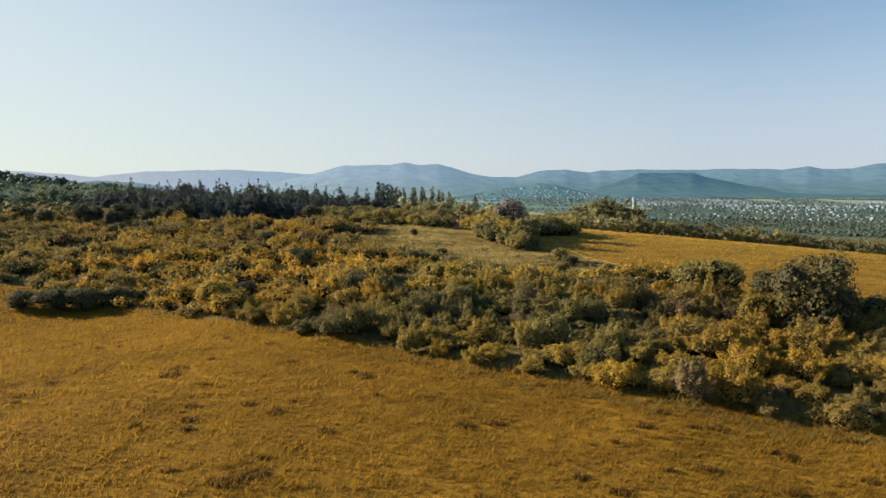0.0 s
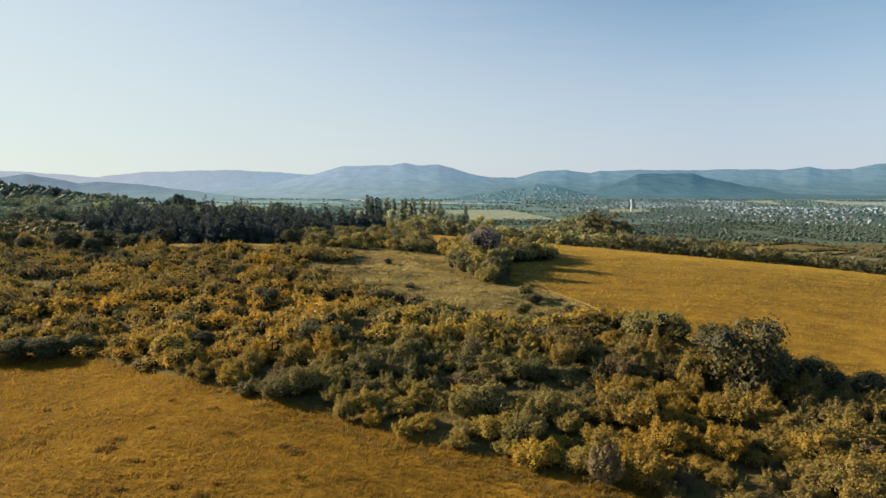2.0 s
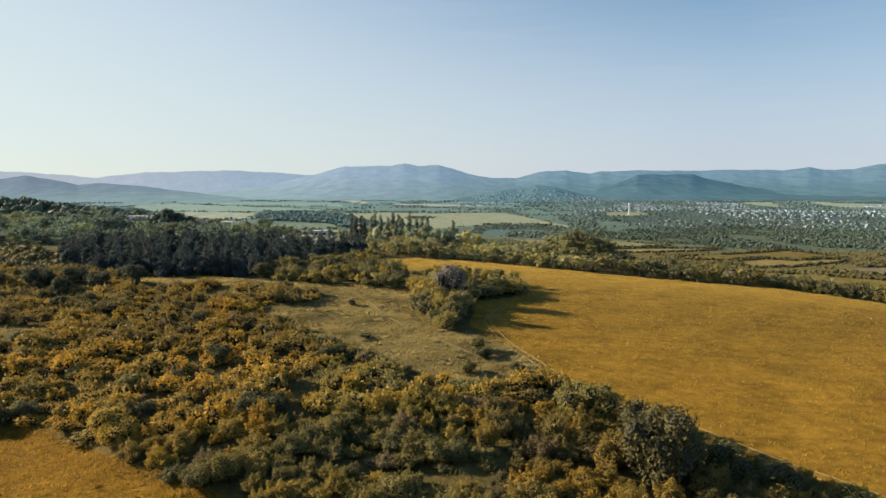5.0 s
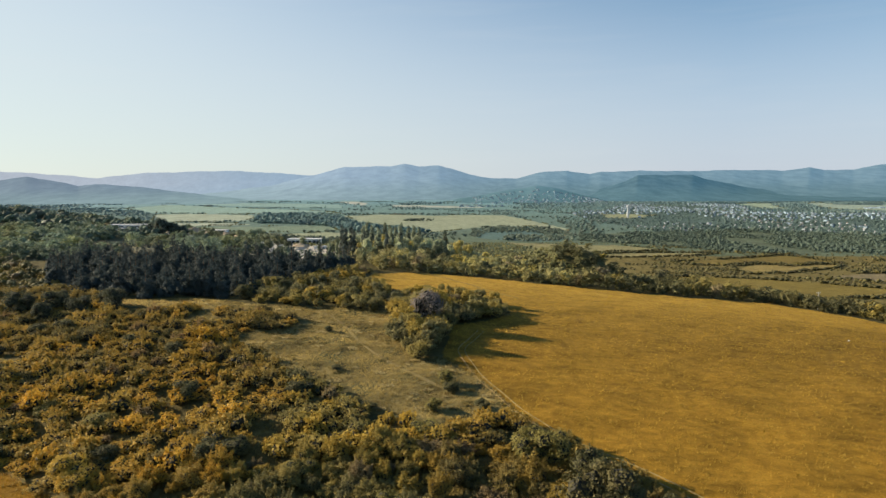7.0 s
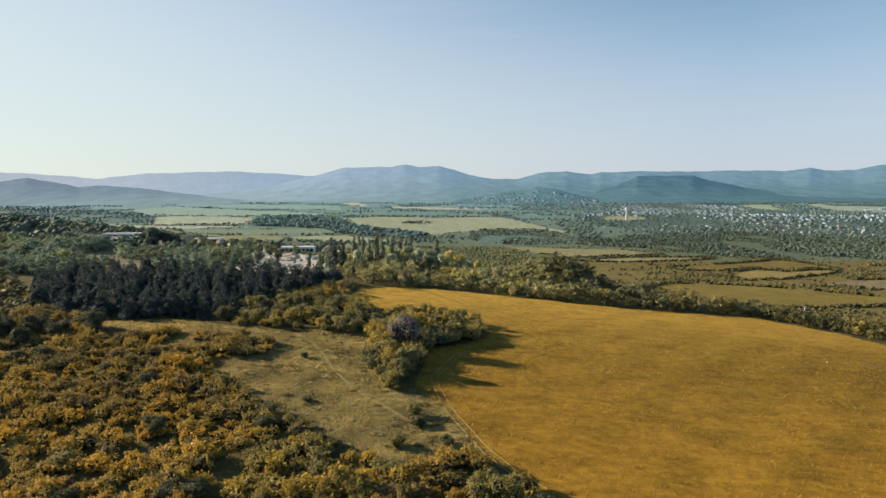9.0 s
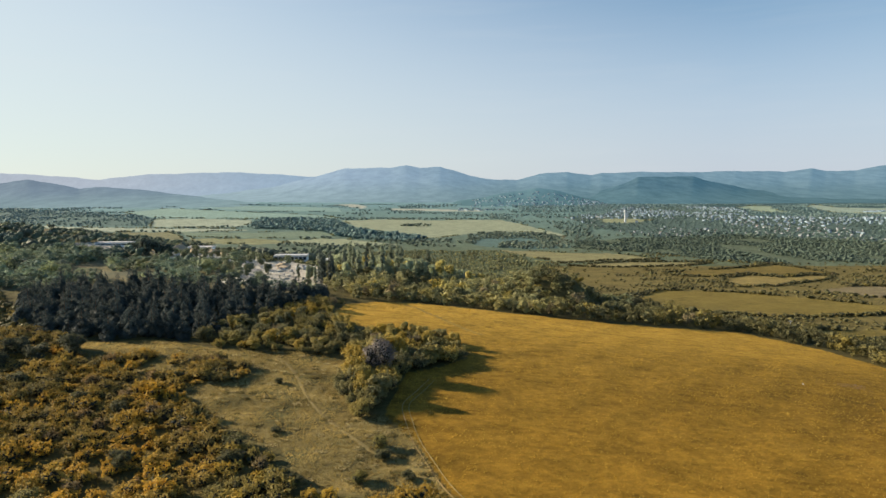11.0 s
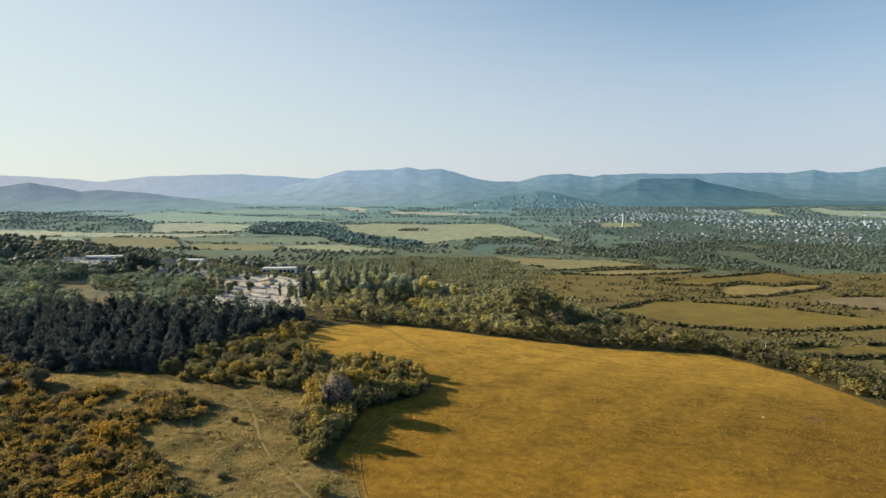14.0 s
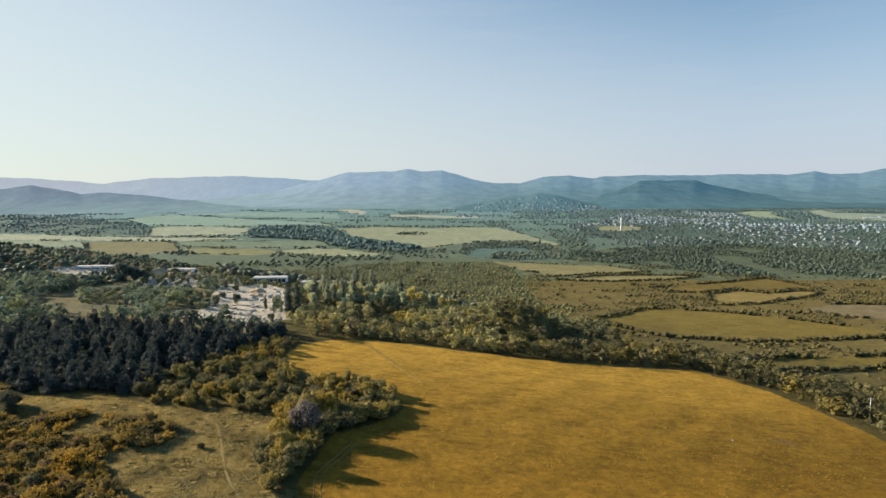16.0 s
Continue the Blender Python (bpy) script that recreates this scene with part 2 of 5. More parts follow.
def height(x, y):
    """The low hill, which falls to the flat valley behind its edge."""
    x, y = np.asarray(x, float), np.asarray(y, float)
    u = np.clip((y - np.interp(x, EDGE_X, EDGE_Y)) / 360, 0, 1)
    back = np.clip((-y - 150) / 500, 0, 1)
    side = np.clip((np.abs(x) - 520) / 400, 0, 1)
    w = (1 - u * u * (3 - 2 * u)) * (1 - back * back * (3 - 2 * back)) * (1 - side * side * (3 - 2 * side))
    bumps = 0.16 * np.sin(x * 0.31 + 0.7 * np.sin(y * 0.17)) * np.sin(y * 0.27 + 0.5 * np.sin(x * 0.13))
    knoll = 15.0 * np.exp(-((x - 88) / np.where(x < 88, 32, 13)) ** 2 - ((y - 300) / np.where(y < 300, 17, 24)) ** 2)
    crest = 9.0 * np.exp(-((x + 320) / 100) ** 2 - ((y - 430) / 85) ** 2)
    shelf = 6 * np.exp(-((x / 45) ** 2) - ((y - 370) / 55) ** 2) - 1.8 * np.exp(-(((x + 48) / 22) ** 2) - ((y - 68) / 22) ** 2) + 1.3 * np.exp(-(((x + 35) / 38) ** 2) - ((y - 145) / 30) ** 2)
    return floor_of(y) + (basis(x, y) + shelf - floor_of(y)) * w + bumps + knoll + crest


def inside(x, y, poly):
    """Which points lie in a polygon of the plan."""
    x, y = np.asarray(x, float), np.asarray(y, float)
    hit = np.zeros(x.shape, bool)
    for (x0, y0), (x1, y1) in zip(poly, poly[1:] + poly[:1]):
        if y0 != y1:
            hit ^= ((y0 > y) != (y1 > y)) & (x < (x1 - x0) * (y - y0) / (y1 - y0) + x0)
    return hit


NEAR_EDGE_X = (-160, -90, -60, -50, -44, -40, -33, -29, -22, -11, -1, 6, 12, 18, 26, 45, 80, 140, 260)
NEAR_EDGE_Y = (94, 88, 83, 75, 74, 73, 68.5, 66, 61.5, 56, 50, 46, 43, 40, 37, 29, 14, -8, -50)
CLEARING = [(-28, 128), (-21, 121.6), (-15.3, 114.4), (-10.4, 108.5), (-3.2, 104.7), (1.3, 102.2), (5, 95), (7, 90.7), (12.3, 89.3), (16.8, 87.9), (21, 88.5), (31, 88), (28, 98), (25.5, 106), (24, 112), (20, 118), (12, 120), (11, 124), (9.5, 132), (8, 145), (4, 158), (-21, 158), (-31, 157), (-50, 166), (-74, 164), (-72, 158), (-56, 152), (-32, 150), (-20, 146), (-14, 140), (-16, 137)]
FIELD = [(53, 58), (50, 66), (45, 71), (37, 81), (32, 88), (29, 95.5), (26, 104.5), (21, 114), (18, 118), (18.5, 125), (19.5, 134), (20.5, 145), (29, 151.5), (36, 161), (37, 168), (33, 177), (24, 190), (7, 190), (-3, 196), (-7, 206), (-10, 215), (-9, 232), (3, 244), (27, 247), (50, 241), (74, 238), (96, 236), (118, 237), (151, 243), (166, 221), (173, 196), (177, 170), (192, 120), (215, 60), (250, -10), (140, 8), (80, 38)]
THICKET = [(-150, 96), (-90, 90), (-60, 85), (-50, 77), (-44, 76), (-40, 75), (-33, 70.5), (-29, 68), (-22, 63), (-11, 57.5), (-1, 50.5), (6, 46.5), (12, 43.5), (18, 40.5), (26, 37.5), (45, 30), (80, 16), (110, 5), (125, 15), (80, 37), (55, 53), (48, 64), (42, 72), (35, 80), (30, 85.5), (26, 87.5), (21, 86), (16.8, 85.5), (12, 86.5), (7, 88), (4, 93), (0, 99), (-4, 102), (-11, 106), (-16, 112), (-22, 119.5), (-29, 127.5), (-16, 136), (-20, 145), (-32, 149), (-56, 151), (-74, 157), (-80, 168), (-110, 194), (-150, 236), (-200, 236), (-200, 92)]
HEDGE = [(10.5, 119), (13.5, 116), (16, 117.5), (17.5, 125), (18.5, 134), (19.5, 145), (28, 152), (35, 161), (36, 168), (31, 176), (23, 186), (7, 186), (3, 172), (6, 150), (8, 130)]
BELT = [(-31, 158), (0, 157), (2, 187), (-5, 194), (-9, 204), (-12, 215), (-11, 234), (-22, 240), (-30, 205), (-42, 172)]
PINES = [(-82, 169), (-58, 166), (-41, 167.5), (-38, 178), (-36, 195), (-32, 212), (-27, 228), (-16, 246), (-22, 249), (-38, 238), (-64, 243), (-88, 247), (-110, 249), (-126, 234), (-120, 207), (-102, 182)]
FAR_BELT = [(-10, 246), (3, 248), (27, 251), (50, 245), (74, 242), (96, 240), (118, 241), (152, 247), (170, 222), (177, 196), (182, 168), (200, 110), (225, 50), (250, 40), (236, 120), (222, 200), (196, 262), (160, 290), (120, 270), (70, 262), (20, 272), (-12, 268)]
LEFT_HILL = [(-200, 236), (-128, 236), (-110, 252), (-66, 246), (-38, 242), (-22, 252), (-30, 268), (-60, 345), (-130, 470), (-260, 600), (-420, 680), (-620, 700), (-620, 300), (-300, 120), (-200, 120)]
YARDS = [[(-96, 372), (-84, 325), (-74, 290), (-76, 270), (-54, 270), (-40, 260), (-27, 282), (-43, 330), (-46, 368), (-62, 402), (-86, 432)],
         [(-176, 420), (-143, 452), (-100, 440), (-92, 400), (-95, 368), (-122, 370), (-139, 358), (-158, 385)], [(-222, 403), (-200, 431), (-176, 395), (-202, 376)]]
# the fronts of the yards, with trees thinned so that the yards show from the camera
OPEN_FRONT = [(-180, 400), (-135, 340), (-100, 345), (-92, 318), (-86, 255), (-30, 248), (-24, 282), (-44, 300), (-80, 330), (-96, 372), (-170, 405)]
# fields of the valley floor: colour and outline, the far ones paled and blued for haze
FIELDS = []


def field(colour, *outline):
    FIELDS.append((list(outline), colour))


field((0.165, 0.128, 0.036), (156, 449), (214, 523), (269, 512), (314, 476), (356, 425), (344, 407), (270, 395), (217, 387), (178, 376), (164, 402))
field((0.215, 0.168, 0.062), (306, 611), (349, 643), (370, 621), (419, 642), (429, 628), (407, 600), (370, 577), (331, 553), (299, 545), (293, 569))
field((0.150, 0.115, 0.036), (265, 662), (365, 702), (425, 733), (441, 689), (443, 645), (424, 654), (374, 632), (352, 655), (310, 625), (284, 632))
field((0.21, 0.198, 0.1), (107, 902), (164, 886), (208, 860), (256, 859), (281, 833), (307, 793), (265, 773), (236, 774), (189, 753), (171, 749), (158, 783), (133, 824))
field((0.215, 0.19, 0.088), (173, 720), (232, 754), (276, 760), (331, 757), (355, 749), (319, 725), (261, 711), (220, 707))
field((0.175, 0.145, 0.082), (351, 520), (399, 552), (439, 546), (457, 521), (409, 458), (388, 472), (359, 486))
field((0.150, 0.118, 0.034), (199, 307), (243, 344), (312, 361), (333, 358), (309, 327), (291, 332), (245, 311), (203, 285))
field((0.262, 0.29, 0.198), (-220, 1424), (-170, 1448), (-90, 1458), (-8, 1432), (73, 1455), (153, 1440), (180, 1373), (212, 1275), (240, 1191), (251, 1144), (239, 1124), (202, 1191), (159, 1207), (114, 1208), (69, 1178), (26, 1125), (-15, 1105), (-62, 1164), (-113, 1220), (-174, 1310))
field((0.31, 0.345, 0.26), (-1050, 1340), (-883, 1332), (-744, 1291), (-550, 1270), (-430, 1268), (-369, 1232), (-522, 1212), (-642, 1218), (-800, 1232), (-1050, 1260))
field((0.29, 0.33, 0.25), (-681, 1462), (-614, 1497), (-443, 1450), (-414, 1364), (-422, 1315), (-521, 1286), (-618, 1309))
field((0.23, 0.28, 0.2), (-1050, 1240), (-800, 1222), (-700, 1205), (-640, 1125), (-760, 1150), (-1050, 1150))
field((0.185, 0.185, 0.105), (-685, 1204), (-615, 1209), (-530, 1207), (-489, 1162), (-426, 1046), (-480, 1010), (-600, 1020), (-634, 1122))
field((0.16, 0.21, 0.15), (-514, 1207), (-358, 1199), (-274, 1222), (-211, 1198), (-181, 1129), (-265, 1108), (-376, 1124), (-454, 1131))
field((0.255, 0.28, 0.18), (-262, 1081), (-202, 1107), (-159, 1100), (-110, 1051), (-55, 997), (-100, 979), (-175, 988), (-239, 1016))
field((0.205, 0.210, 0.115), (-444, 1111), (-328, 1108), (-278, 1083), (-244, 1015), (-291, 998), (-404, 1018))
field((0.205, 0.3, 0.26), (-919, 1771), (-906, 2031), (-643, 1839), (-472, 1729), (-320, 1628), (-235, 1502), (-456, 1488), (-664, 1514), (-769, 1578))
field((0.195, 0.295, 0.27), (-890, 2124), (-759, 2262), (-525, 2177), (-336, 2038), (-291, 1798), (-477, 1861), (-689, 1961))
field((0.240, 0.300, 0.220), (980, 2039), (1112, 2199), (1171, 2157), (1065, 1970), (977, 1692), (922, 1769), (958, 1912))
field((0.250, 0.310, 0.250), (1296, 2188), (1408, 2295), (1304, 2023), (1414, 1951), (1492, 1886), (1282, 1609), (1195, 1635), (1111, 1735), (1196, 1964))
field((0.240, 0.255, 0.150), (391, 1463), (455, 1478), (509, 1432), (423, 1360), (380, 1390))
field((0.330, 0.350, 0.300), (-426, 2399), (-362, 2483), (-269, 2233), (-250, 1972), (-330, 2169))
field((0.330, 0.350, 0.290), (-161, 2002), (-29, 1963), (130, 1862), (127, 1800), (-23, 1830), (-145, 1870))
WOOD = [(-407, 1343), (-428, 1488), (-394, 1567), (-231, 1412), (-172, 1264), (-86, 1179), (-15, 1105), (-51, 1049), (-117, 1091), (-177, 1137), (-228, 1221), (-304, 1248), (-381, 1266)]
SIDE_WOOD = [(-1655, 2098), (-1362, 2022), (-1023, 1777), (-795, 1599), (-619, 1389), (-618, 1309), (-767, 1328), (-984, 1364), (-1063, 1365)]
TREE_BAND = [(68, 1163), (124, 1191), (221, 1175), (237, 1103), (223, 943), (159, 915), (100, 945), (66, 994)]
FRONT_WOOD = [(253, 1053), (354, 1101), (496, 1127), (574, 1141), (674, 1096), (767, 1017), (861, 982), (615, 680), (563, 723), (513, 771), (446, 737), (382, 765), (350, 811), (295, 885), (221, 928)]
BACK_WOOD = [(-135, 470), (-95, 458), (-60, 452), (-20, 448), (30, 452), (70, 480), (40, 530), (-60, 535), (-150, 530)]
TOWN = [(313, 1561), (435, 1622), (604, 1993), (820, 2110), (952, 1976), (828, 1606), (929, 1480), (1152, 1509), (1231, 1439), (875, 1000), (774, 1027), (741, 1075), (682, 1110), (581, 1155), (512, 1141), (409, 1115), (364, 1222), (330, 1330)]
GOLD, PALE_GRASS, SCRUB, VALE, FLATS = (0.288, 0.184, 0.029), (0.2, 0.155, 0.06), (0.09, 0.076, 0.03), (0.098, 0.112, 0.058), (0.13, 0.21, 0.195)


def in_near_field(x, y):
    return (y < np.interp(x, NEAR_EDGE_X, NEAR_EDGE_Y) + 1.6) & (np.abs(x) < 300) & (y > -250)


def cover_of(x, y):
    """The colour of the ground's cover at places of the plan, with haze and falloff put in."""
    c = np.empty((len(x), 3))
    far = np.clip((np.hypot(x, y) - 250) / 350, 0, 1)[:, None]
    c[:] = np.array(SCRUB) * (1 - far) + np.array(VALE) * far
    # haze put into the plain's colour: bluer and paler with distance
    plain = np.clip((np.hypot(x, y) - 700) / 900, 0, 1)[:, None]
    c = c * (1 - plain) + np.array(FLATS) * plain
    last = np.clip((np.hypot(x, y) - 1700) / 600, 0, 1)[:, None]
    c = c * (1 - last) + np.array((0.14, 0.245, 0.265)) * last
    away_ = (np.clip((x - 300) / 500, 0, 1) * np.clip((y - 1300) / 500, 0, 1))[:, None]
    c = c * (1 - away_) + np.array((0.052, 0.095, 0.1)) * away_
    c[(x > 130) & (y > 250) & (y < 720) & (x < 620)] = (0.138, 0.113, 0.042)
    for wood in (WOOD, SIDE_WOOD, TREE_BAND):
        c[inside(x, y, wood)] = (0.095, 0.15, 0.135)
    c[inside(x, y, FRONT_WOOD)] = (0.095, 0.118, 0.078)
    c[inside(x, y, TOWN)] = (0.085, 0.125, 0.11)
    hill = np.nonzero(inside(x, y, LEFT_HILL))[0]
    patch = np.array([noise.noise(Vector((a * 0.025, b * 0.04, 2.0))) for a, b in zip(x[hill], y[hill])])[:, None]
    c[hill] = np.array((0.155, 0.14, 0.08)) + np.array((0.06, 0.03, -0.01)) * patch
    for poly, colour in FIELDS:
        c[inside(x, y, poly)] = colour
    for poly in YARDS:
        c[inside(x, y, poly)] = (0.46, 0.42, 0.345)
    c[inside(x, y, THICKET)] = (0.13, 0.1, 0.035)
    here = np.nonzero(inside(x, y, CLEARING))[0]
    patch = np.array([noise.noise(Vector((a * 0.12, b * 0.12, 8.0))) for a, b in zip(x[here], y[here])])[:, None]
    tufts = np.array([noise.noise(Vector((a * 0.5, b * 0.4, 5.0))) for a, b in zip(x[here], y[here])])[:, None]
    c[here] = np.array(PALE_GRASS) * (1 + 0.6 * patch + 0.35 * tufts) + np.array((-0.06, -0.01, 0.01)) * np.clip(-patch, 0, 1)
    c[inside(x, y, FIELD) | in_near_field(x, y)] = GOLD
    near_ = in_near_field(x, y)
    # lens and slope falloff put into the colour: the meadow darkens to the left
    c[near_] = (np.array((0.23, 0.125, 0.015)) * np.interp(x, (-50, -15, 10), (0.75, 0.93, 1.05))[:, None])[near_]
    # grazing sheen put into the field's colour: paler far crown, darker near foot
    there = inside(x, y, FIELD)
    footward = np.clip((215 - y) / 130, 0, 1)[:, None]
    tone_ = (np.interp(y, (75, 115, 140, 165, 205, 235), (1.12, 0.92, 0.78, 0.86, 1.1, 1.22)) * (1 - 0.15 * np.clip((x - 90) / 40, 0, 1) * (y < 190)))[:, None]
    c[there] = (c * tone_ * (np.array((1.12, 1.08, 1.2)) * (1 - footward) + np.array((0.85, 0.74, 0.6)) * footward))[there]
    return c


def ground():
    az = np.radians(np.r_[np.arange(-180, -46, 4.0), np.arange(-46, 46, 0.27), np.arange(46, 180, 4.0)])
    r = np.r_[0.5, np.arange(3, 27, 3.0), np.arange(27, 280, 1.5), np.geomspace(280, 4900, 230)]
    A, R = np.meshgrid(az, r)
    x, y = (R * np.sin(A)).ravel(), (R * np.cos(A)).ravel()
    n, m = len(az), len(r)
    i = np.arange(m - 1)[:, None] * n
    k, k1 = np.arange(n)[None, :], (np.arange(n)[None, :] + 1) % n
    faces = np.stack([i + k, i + k1, i + n + k1, i + n + k], -1).reshape(-1, 4)[:, ::-1]
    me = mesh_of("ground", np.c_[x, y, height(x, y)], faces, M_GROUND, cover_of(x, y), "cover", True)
    return tagged(new("ground", me), "hill of dry golden grass falling to a flat valley of fields", "ground", kind="structure")


ground()


def mountain(label, dist, front, back, prof, slopes, seed, steep=1.7):
    """A long wooded ridge: its skyline as bearing (tangent) and rise (tangent) seen from the hill, with a long foot towards the valley."""
    rng = np.random.default_rng(seed)
    px, pz = np.array(prof, float).T
    waves = [(k, rng.uniform(0, 6)) for k in (1, 2.3, 4.1)]

    def surface(T, S):
        top = 20 + np.interp(T, px, pz) * dist + sum(dist * 0.0004 / k * np.sin(T * 90 * k + o) for k, o in waves)
        s = np.abs(S)
        spurs = np.sin(T * 36 + 7 * S + seed + 2 * np.sin(T * 13)) + 0.6 * np.sin(T * 59 - 12 * S + seed + np.sin(S * 9)) + 0.35 * np.sin(T * 31 + 21 * S)
        fall = np.where(S < 0, (1 - s) ** steep, np.cos(s * math.pi / 2))
        fall = np.clip(fall + 0.075 * spurs * s * (1 - s) ** 1.5, 0, 1.0)
        y = dist + np.where(S < 0, S * front, S * back)
        low = floor_of(y) - 2
        return T * y, y, low + np.maximum(top - low, 0) * fall

    t, s = np.arange(px[0], px[-1], 0.003), np.r_[np.linspace(-1, 0, 40), np.linspace(0.1, 1, 8)]
    x, y, z = surface(*np.meshgrid(t, s))
    n, m = len(t), len(s)
    i, k = np.arange(m - 1)[:, None] * n, np.arange(n - 1)[None, :]
    faces = np.stack([i + k, i + k + 1, i + n + k + 1, i + n + k], -1).reshape(-1, 4)
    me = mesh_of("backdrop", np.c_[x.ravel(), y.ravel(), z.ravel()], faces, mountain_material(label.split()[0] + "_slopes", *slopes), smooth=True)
    tagged(new("backdrop", me), label, "mountain", kind="structure")
    return surface


F0, H0 = 1079.0, 330.0


def skyline(*pts):
    return [((x - 784) / F0, (H0 - y) / F0) for x, y in pts]


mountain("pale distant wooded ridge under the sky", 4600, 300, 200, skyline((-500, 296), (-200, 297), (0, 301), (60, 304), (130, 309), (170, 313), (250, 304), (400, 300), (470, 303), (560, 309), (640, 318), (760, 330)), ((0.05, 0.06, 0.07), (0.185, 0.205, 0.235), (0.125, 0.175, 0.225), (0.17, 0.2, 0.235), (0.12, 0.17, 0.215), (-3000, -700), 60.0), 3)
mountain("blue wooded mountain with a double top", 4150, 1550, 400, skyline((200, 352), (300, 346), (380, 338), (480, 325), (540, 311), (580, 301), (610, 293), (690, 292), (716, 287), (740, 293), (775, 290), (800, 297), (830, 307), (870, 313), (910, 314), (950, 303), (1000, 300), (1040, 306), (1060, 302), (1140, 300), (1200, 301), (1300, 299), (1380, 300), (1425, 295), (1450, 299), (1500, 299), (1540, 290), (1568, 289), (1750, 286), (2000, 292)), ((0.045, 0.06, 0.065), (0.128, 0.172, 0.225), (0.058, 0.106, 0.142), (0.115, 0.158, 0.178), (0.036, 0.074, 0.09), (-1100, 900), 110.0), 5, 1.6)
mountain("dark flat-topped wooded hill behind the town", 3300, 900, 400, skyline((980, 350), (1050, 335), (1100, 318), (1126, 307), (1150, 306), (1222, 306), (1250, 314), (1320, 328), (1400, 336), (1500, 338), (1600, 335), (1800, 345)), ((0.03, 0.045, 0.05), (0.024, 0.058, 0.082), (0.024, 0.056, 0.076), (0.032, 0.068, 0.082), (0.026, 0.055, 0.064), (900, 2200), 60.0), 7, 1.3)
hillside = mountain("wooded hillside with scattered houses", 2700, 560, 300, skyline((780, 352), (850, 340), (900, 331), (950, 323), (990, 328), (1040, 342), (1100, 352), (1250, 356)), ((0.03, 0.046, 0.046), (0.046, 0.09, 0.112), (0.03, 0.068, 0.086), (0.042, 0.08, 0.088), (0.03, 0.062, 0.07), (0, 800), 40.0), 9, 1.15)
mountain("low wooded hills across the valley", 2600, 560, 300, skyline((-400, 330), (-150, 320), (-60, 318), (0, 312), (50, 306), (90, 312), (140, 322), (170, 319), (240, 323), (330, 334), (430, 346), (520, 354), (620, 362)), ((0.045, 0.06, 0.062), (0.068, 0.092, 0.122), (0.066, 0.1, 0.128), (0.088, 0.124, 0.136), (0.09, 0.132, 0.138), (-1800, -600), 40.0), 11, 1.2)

# ---- plants ----
CUBE = [(x, y, z) for x in (-1, 1) for y in (-1, 1) for z in (-1, 1)]
AXES = [(2, 0, 0), (-2, 0, 0), (0, 2, 0), (0, -2, 0), (0, 0, 2), (0, 0, -2)]
BALL_V = np.array(CUBE + AXES, float) / 1.85
BALL_F = []
for c in range(12):
    e = [(i, j) for i in range(8) for j in range(i + 1, 8) if sum(p != q for p, q in zip(CUBE[i], CUBE[j])) == 1][c]
    mid = np.array(CUBE[e[0]]) + np.array(CUBE[e[1]])
    ax = [8 + k for k, a in enumerate(AXES) if np.dot(a, mid) > 1]
    quad = [e[0], ax[0], e[1], ax[1]]
    v = BALL_V[quad]
    BALL_F.append(quad if np.dot(np.cross(v[1] - v[0], v[2] - v[0]), v.mean(0)) > 0 else quad[::-1])
BALL_F = np.array([t for q in BALL_F for t in ((q[0], q[1], q[2]), (q[0], q[2], q[3]))])


def leaf_cloud(rng, lobes, n, size, spread=0.6, low=-0.35):
    """Many small leaf clumps over the outsides of round lobes (x, y, z, r)."""
    lobes = np.asarray(lobes, float)
    w = lobes[:, 3] ** 2
    which = rng.choice(len(lobes), n * 3, p=w / w.sum())
    d = rng.normal(size=(n * 3, 3))
    d /= np.linalg.norm(d, axis=1)[:, None]
    c, r = lobes[which, :3], lobes[which, 3:]
    p = c + d * r * (0.8 + 0.5 * rng.random((n * 3, 1)) ** 1.7)
    dist = np.linalg.norm(p[:, None] - lobes[None, :, :3], axis=2) / lobes[None, :, 3]
    dist[np.arange(n * 3), which] = 9
    keep = np.nonzero((d[:, 2] > low) & (dist.min(1) > 0.78) & (p[:, 2] > 0.02))[0][:n]
    p, d = p[keep], d[keep]
    nrm = d + spread * rng.normal(size=d.shape) + (0, 0, 0.15)
    nrm /= np.linalg.norm(nrm, axis=1)[:, None]
    a = np.cross(nrm, rng.normal(size=d.shape))
    a /= np.linalg.norm(a, axis=1)[:, None]
    b = np.cross(nrm, a)
    s = size * rng.uniform(0.6, 1.5, (len(p), 1))
    q = s * rng.uniform(0.55, 0.95, (len(p), 1))
    v = np.stack([p - a * s - b * q * 0.6, p + a * s * 0.9 - b * q * 0.5, p + b * q * 1.3 + nrm * s * 0.2], 1).reshape(-1, 3)
    return v, np.arange(len(v)).reshape(-1, 3)


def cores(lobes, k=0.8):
    """Uneven twiggy insides of a crown; M_CORE darkens them for the shade in there."""
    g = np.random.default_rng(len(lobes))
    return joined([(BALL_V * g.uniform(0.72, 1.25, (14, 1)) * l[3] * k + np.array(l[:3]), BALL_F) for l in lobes])


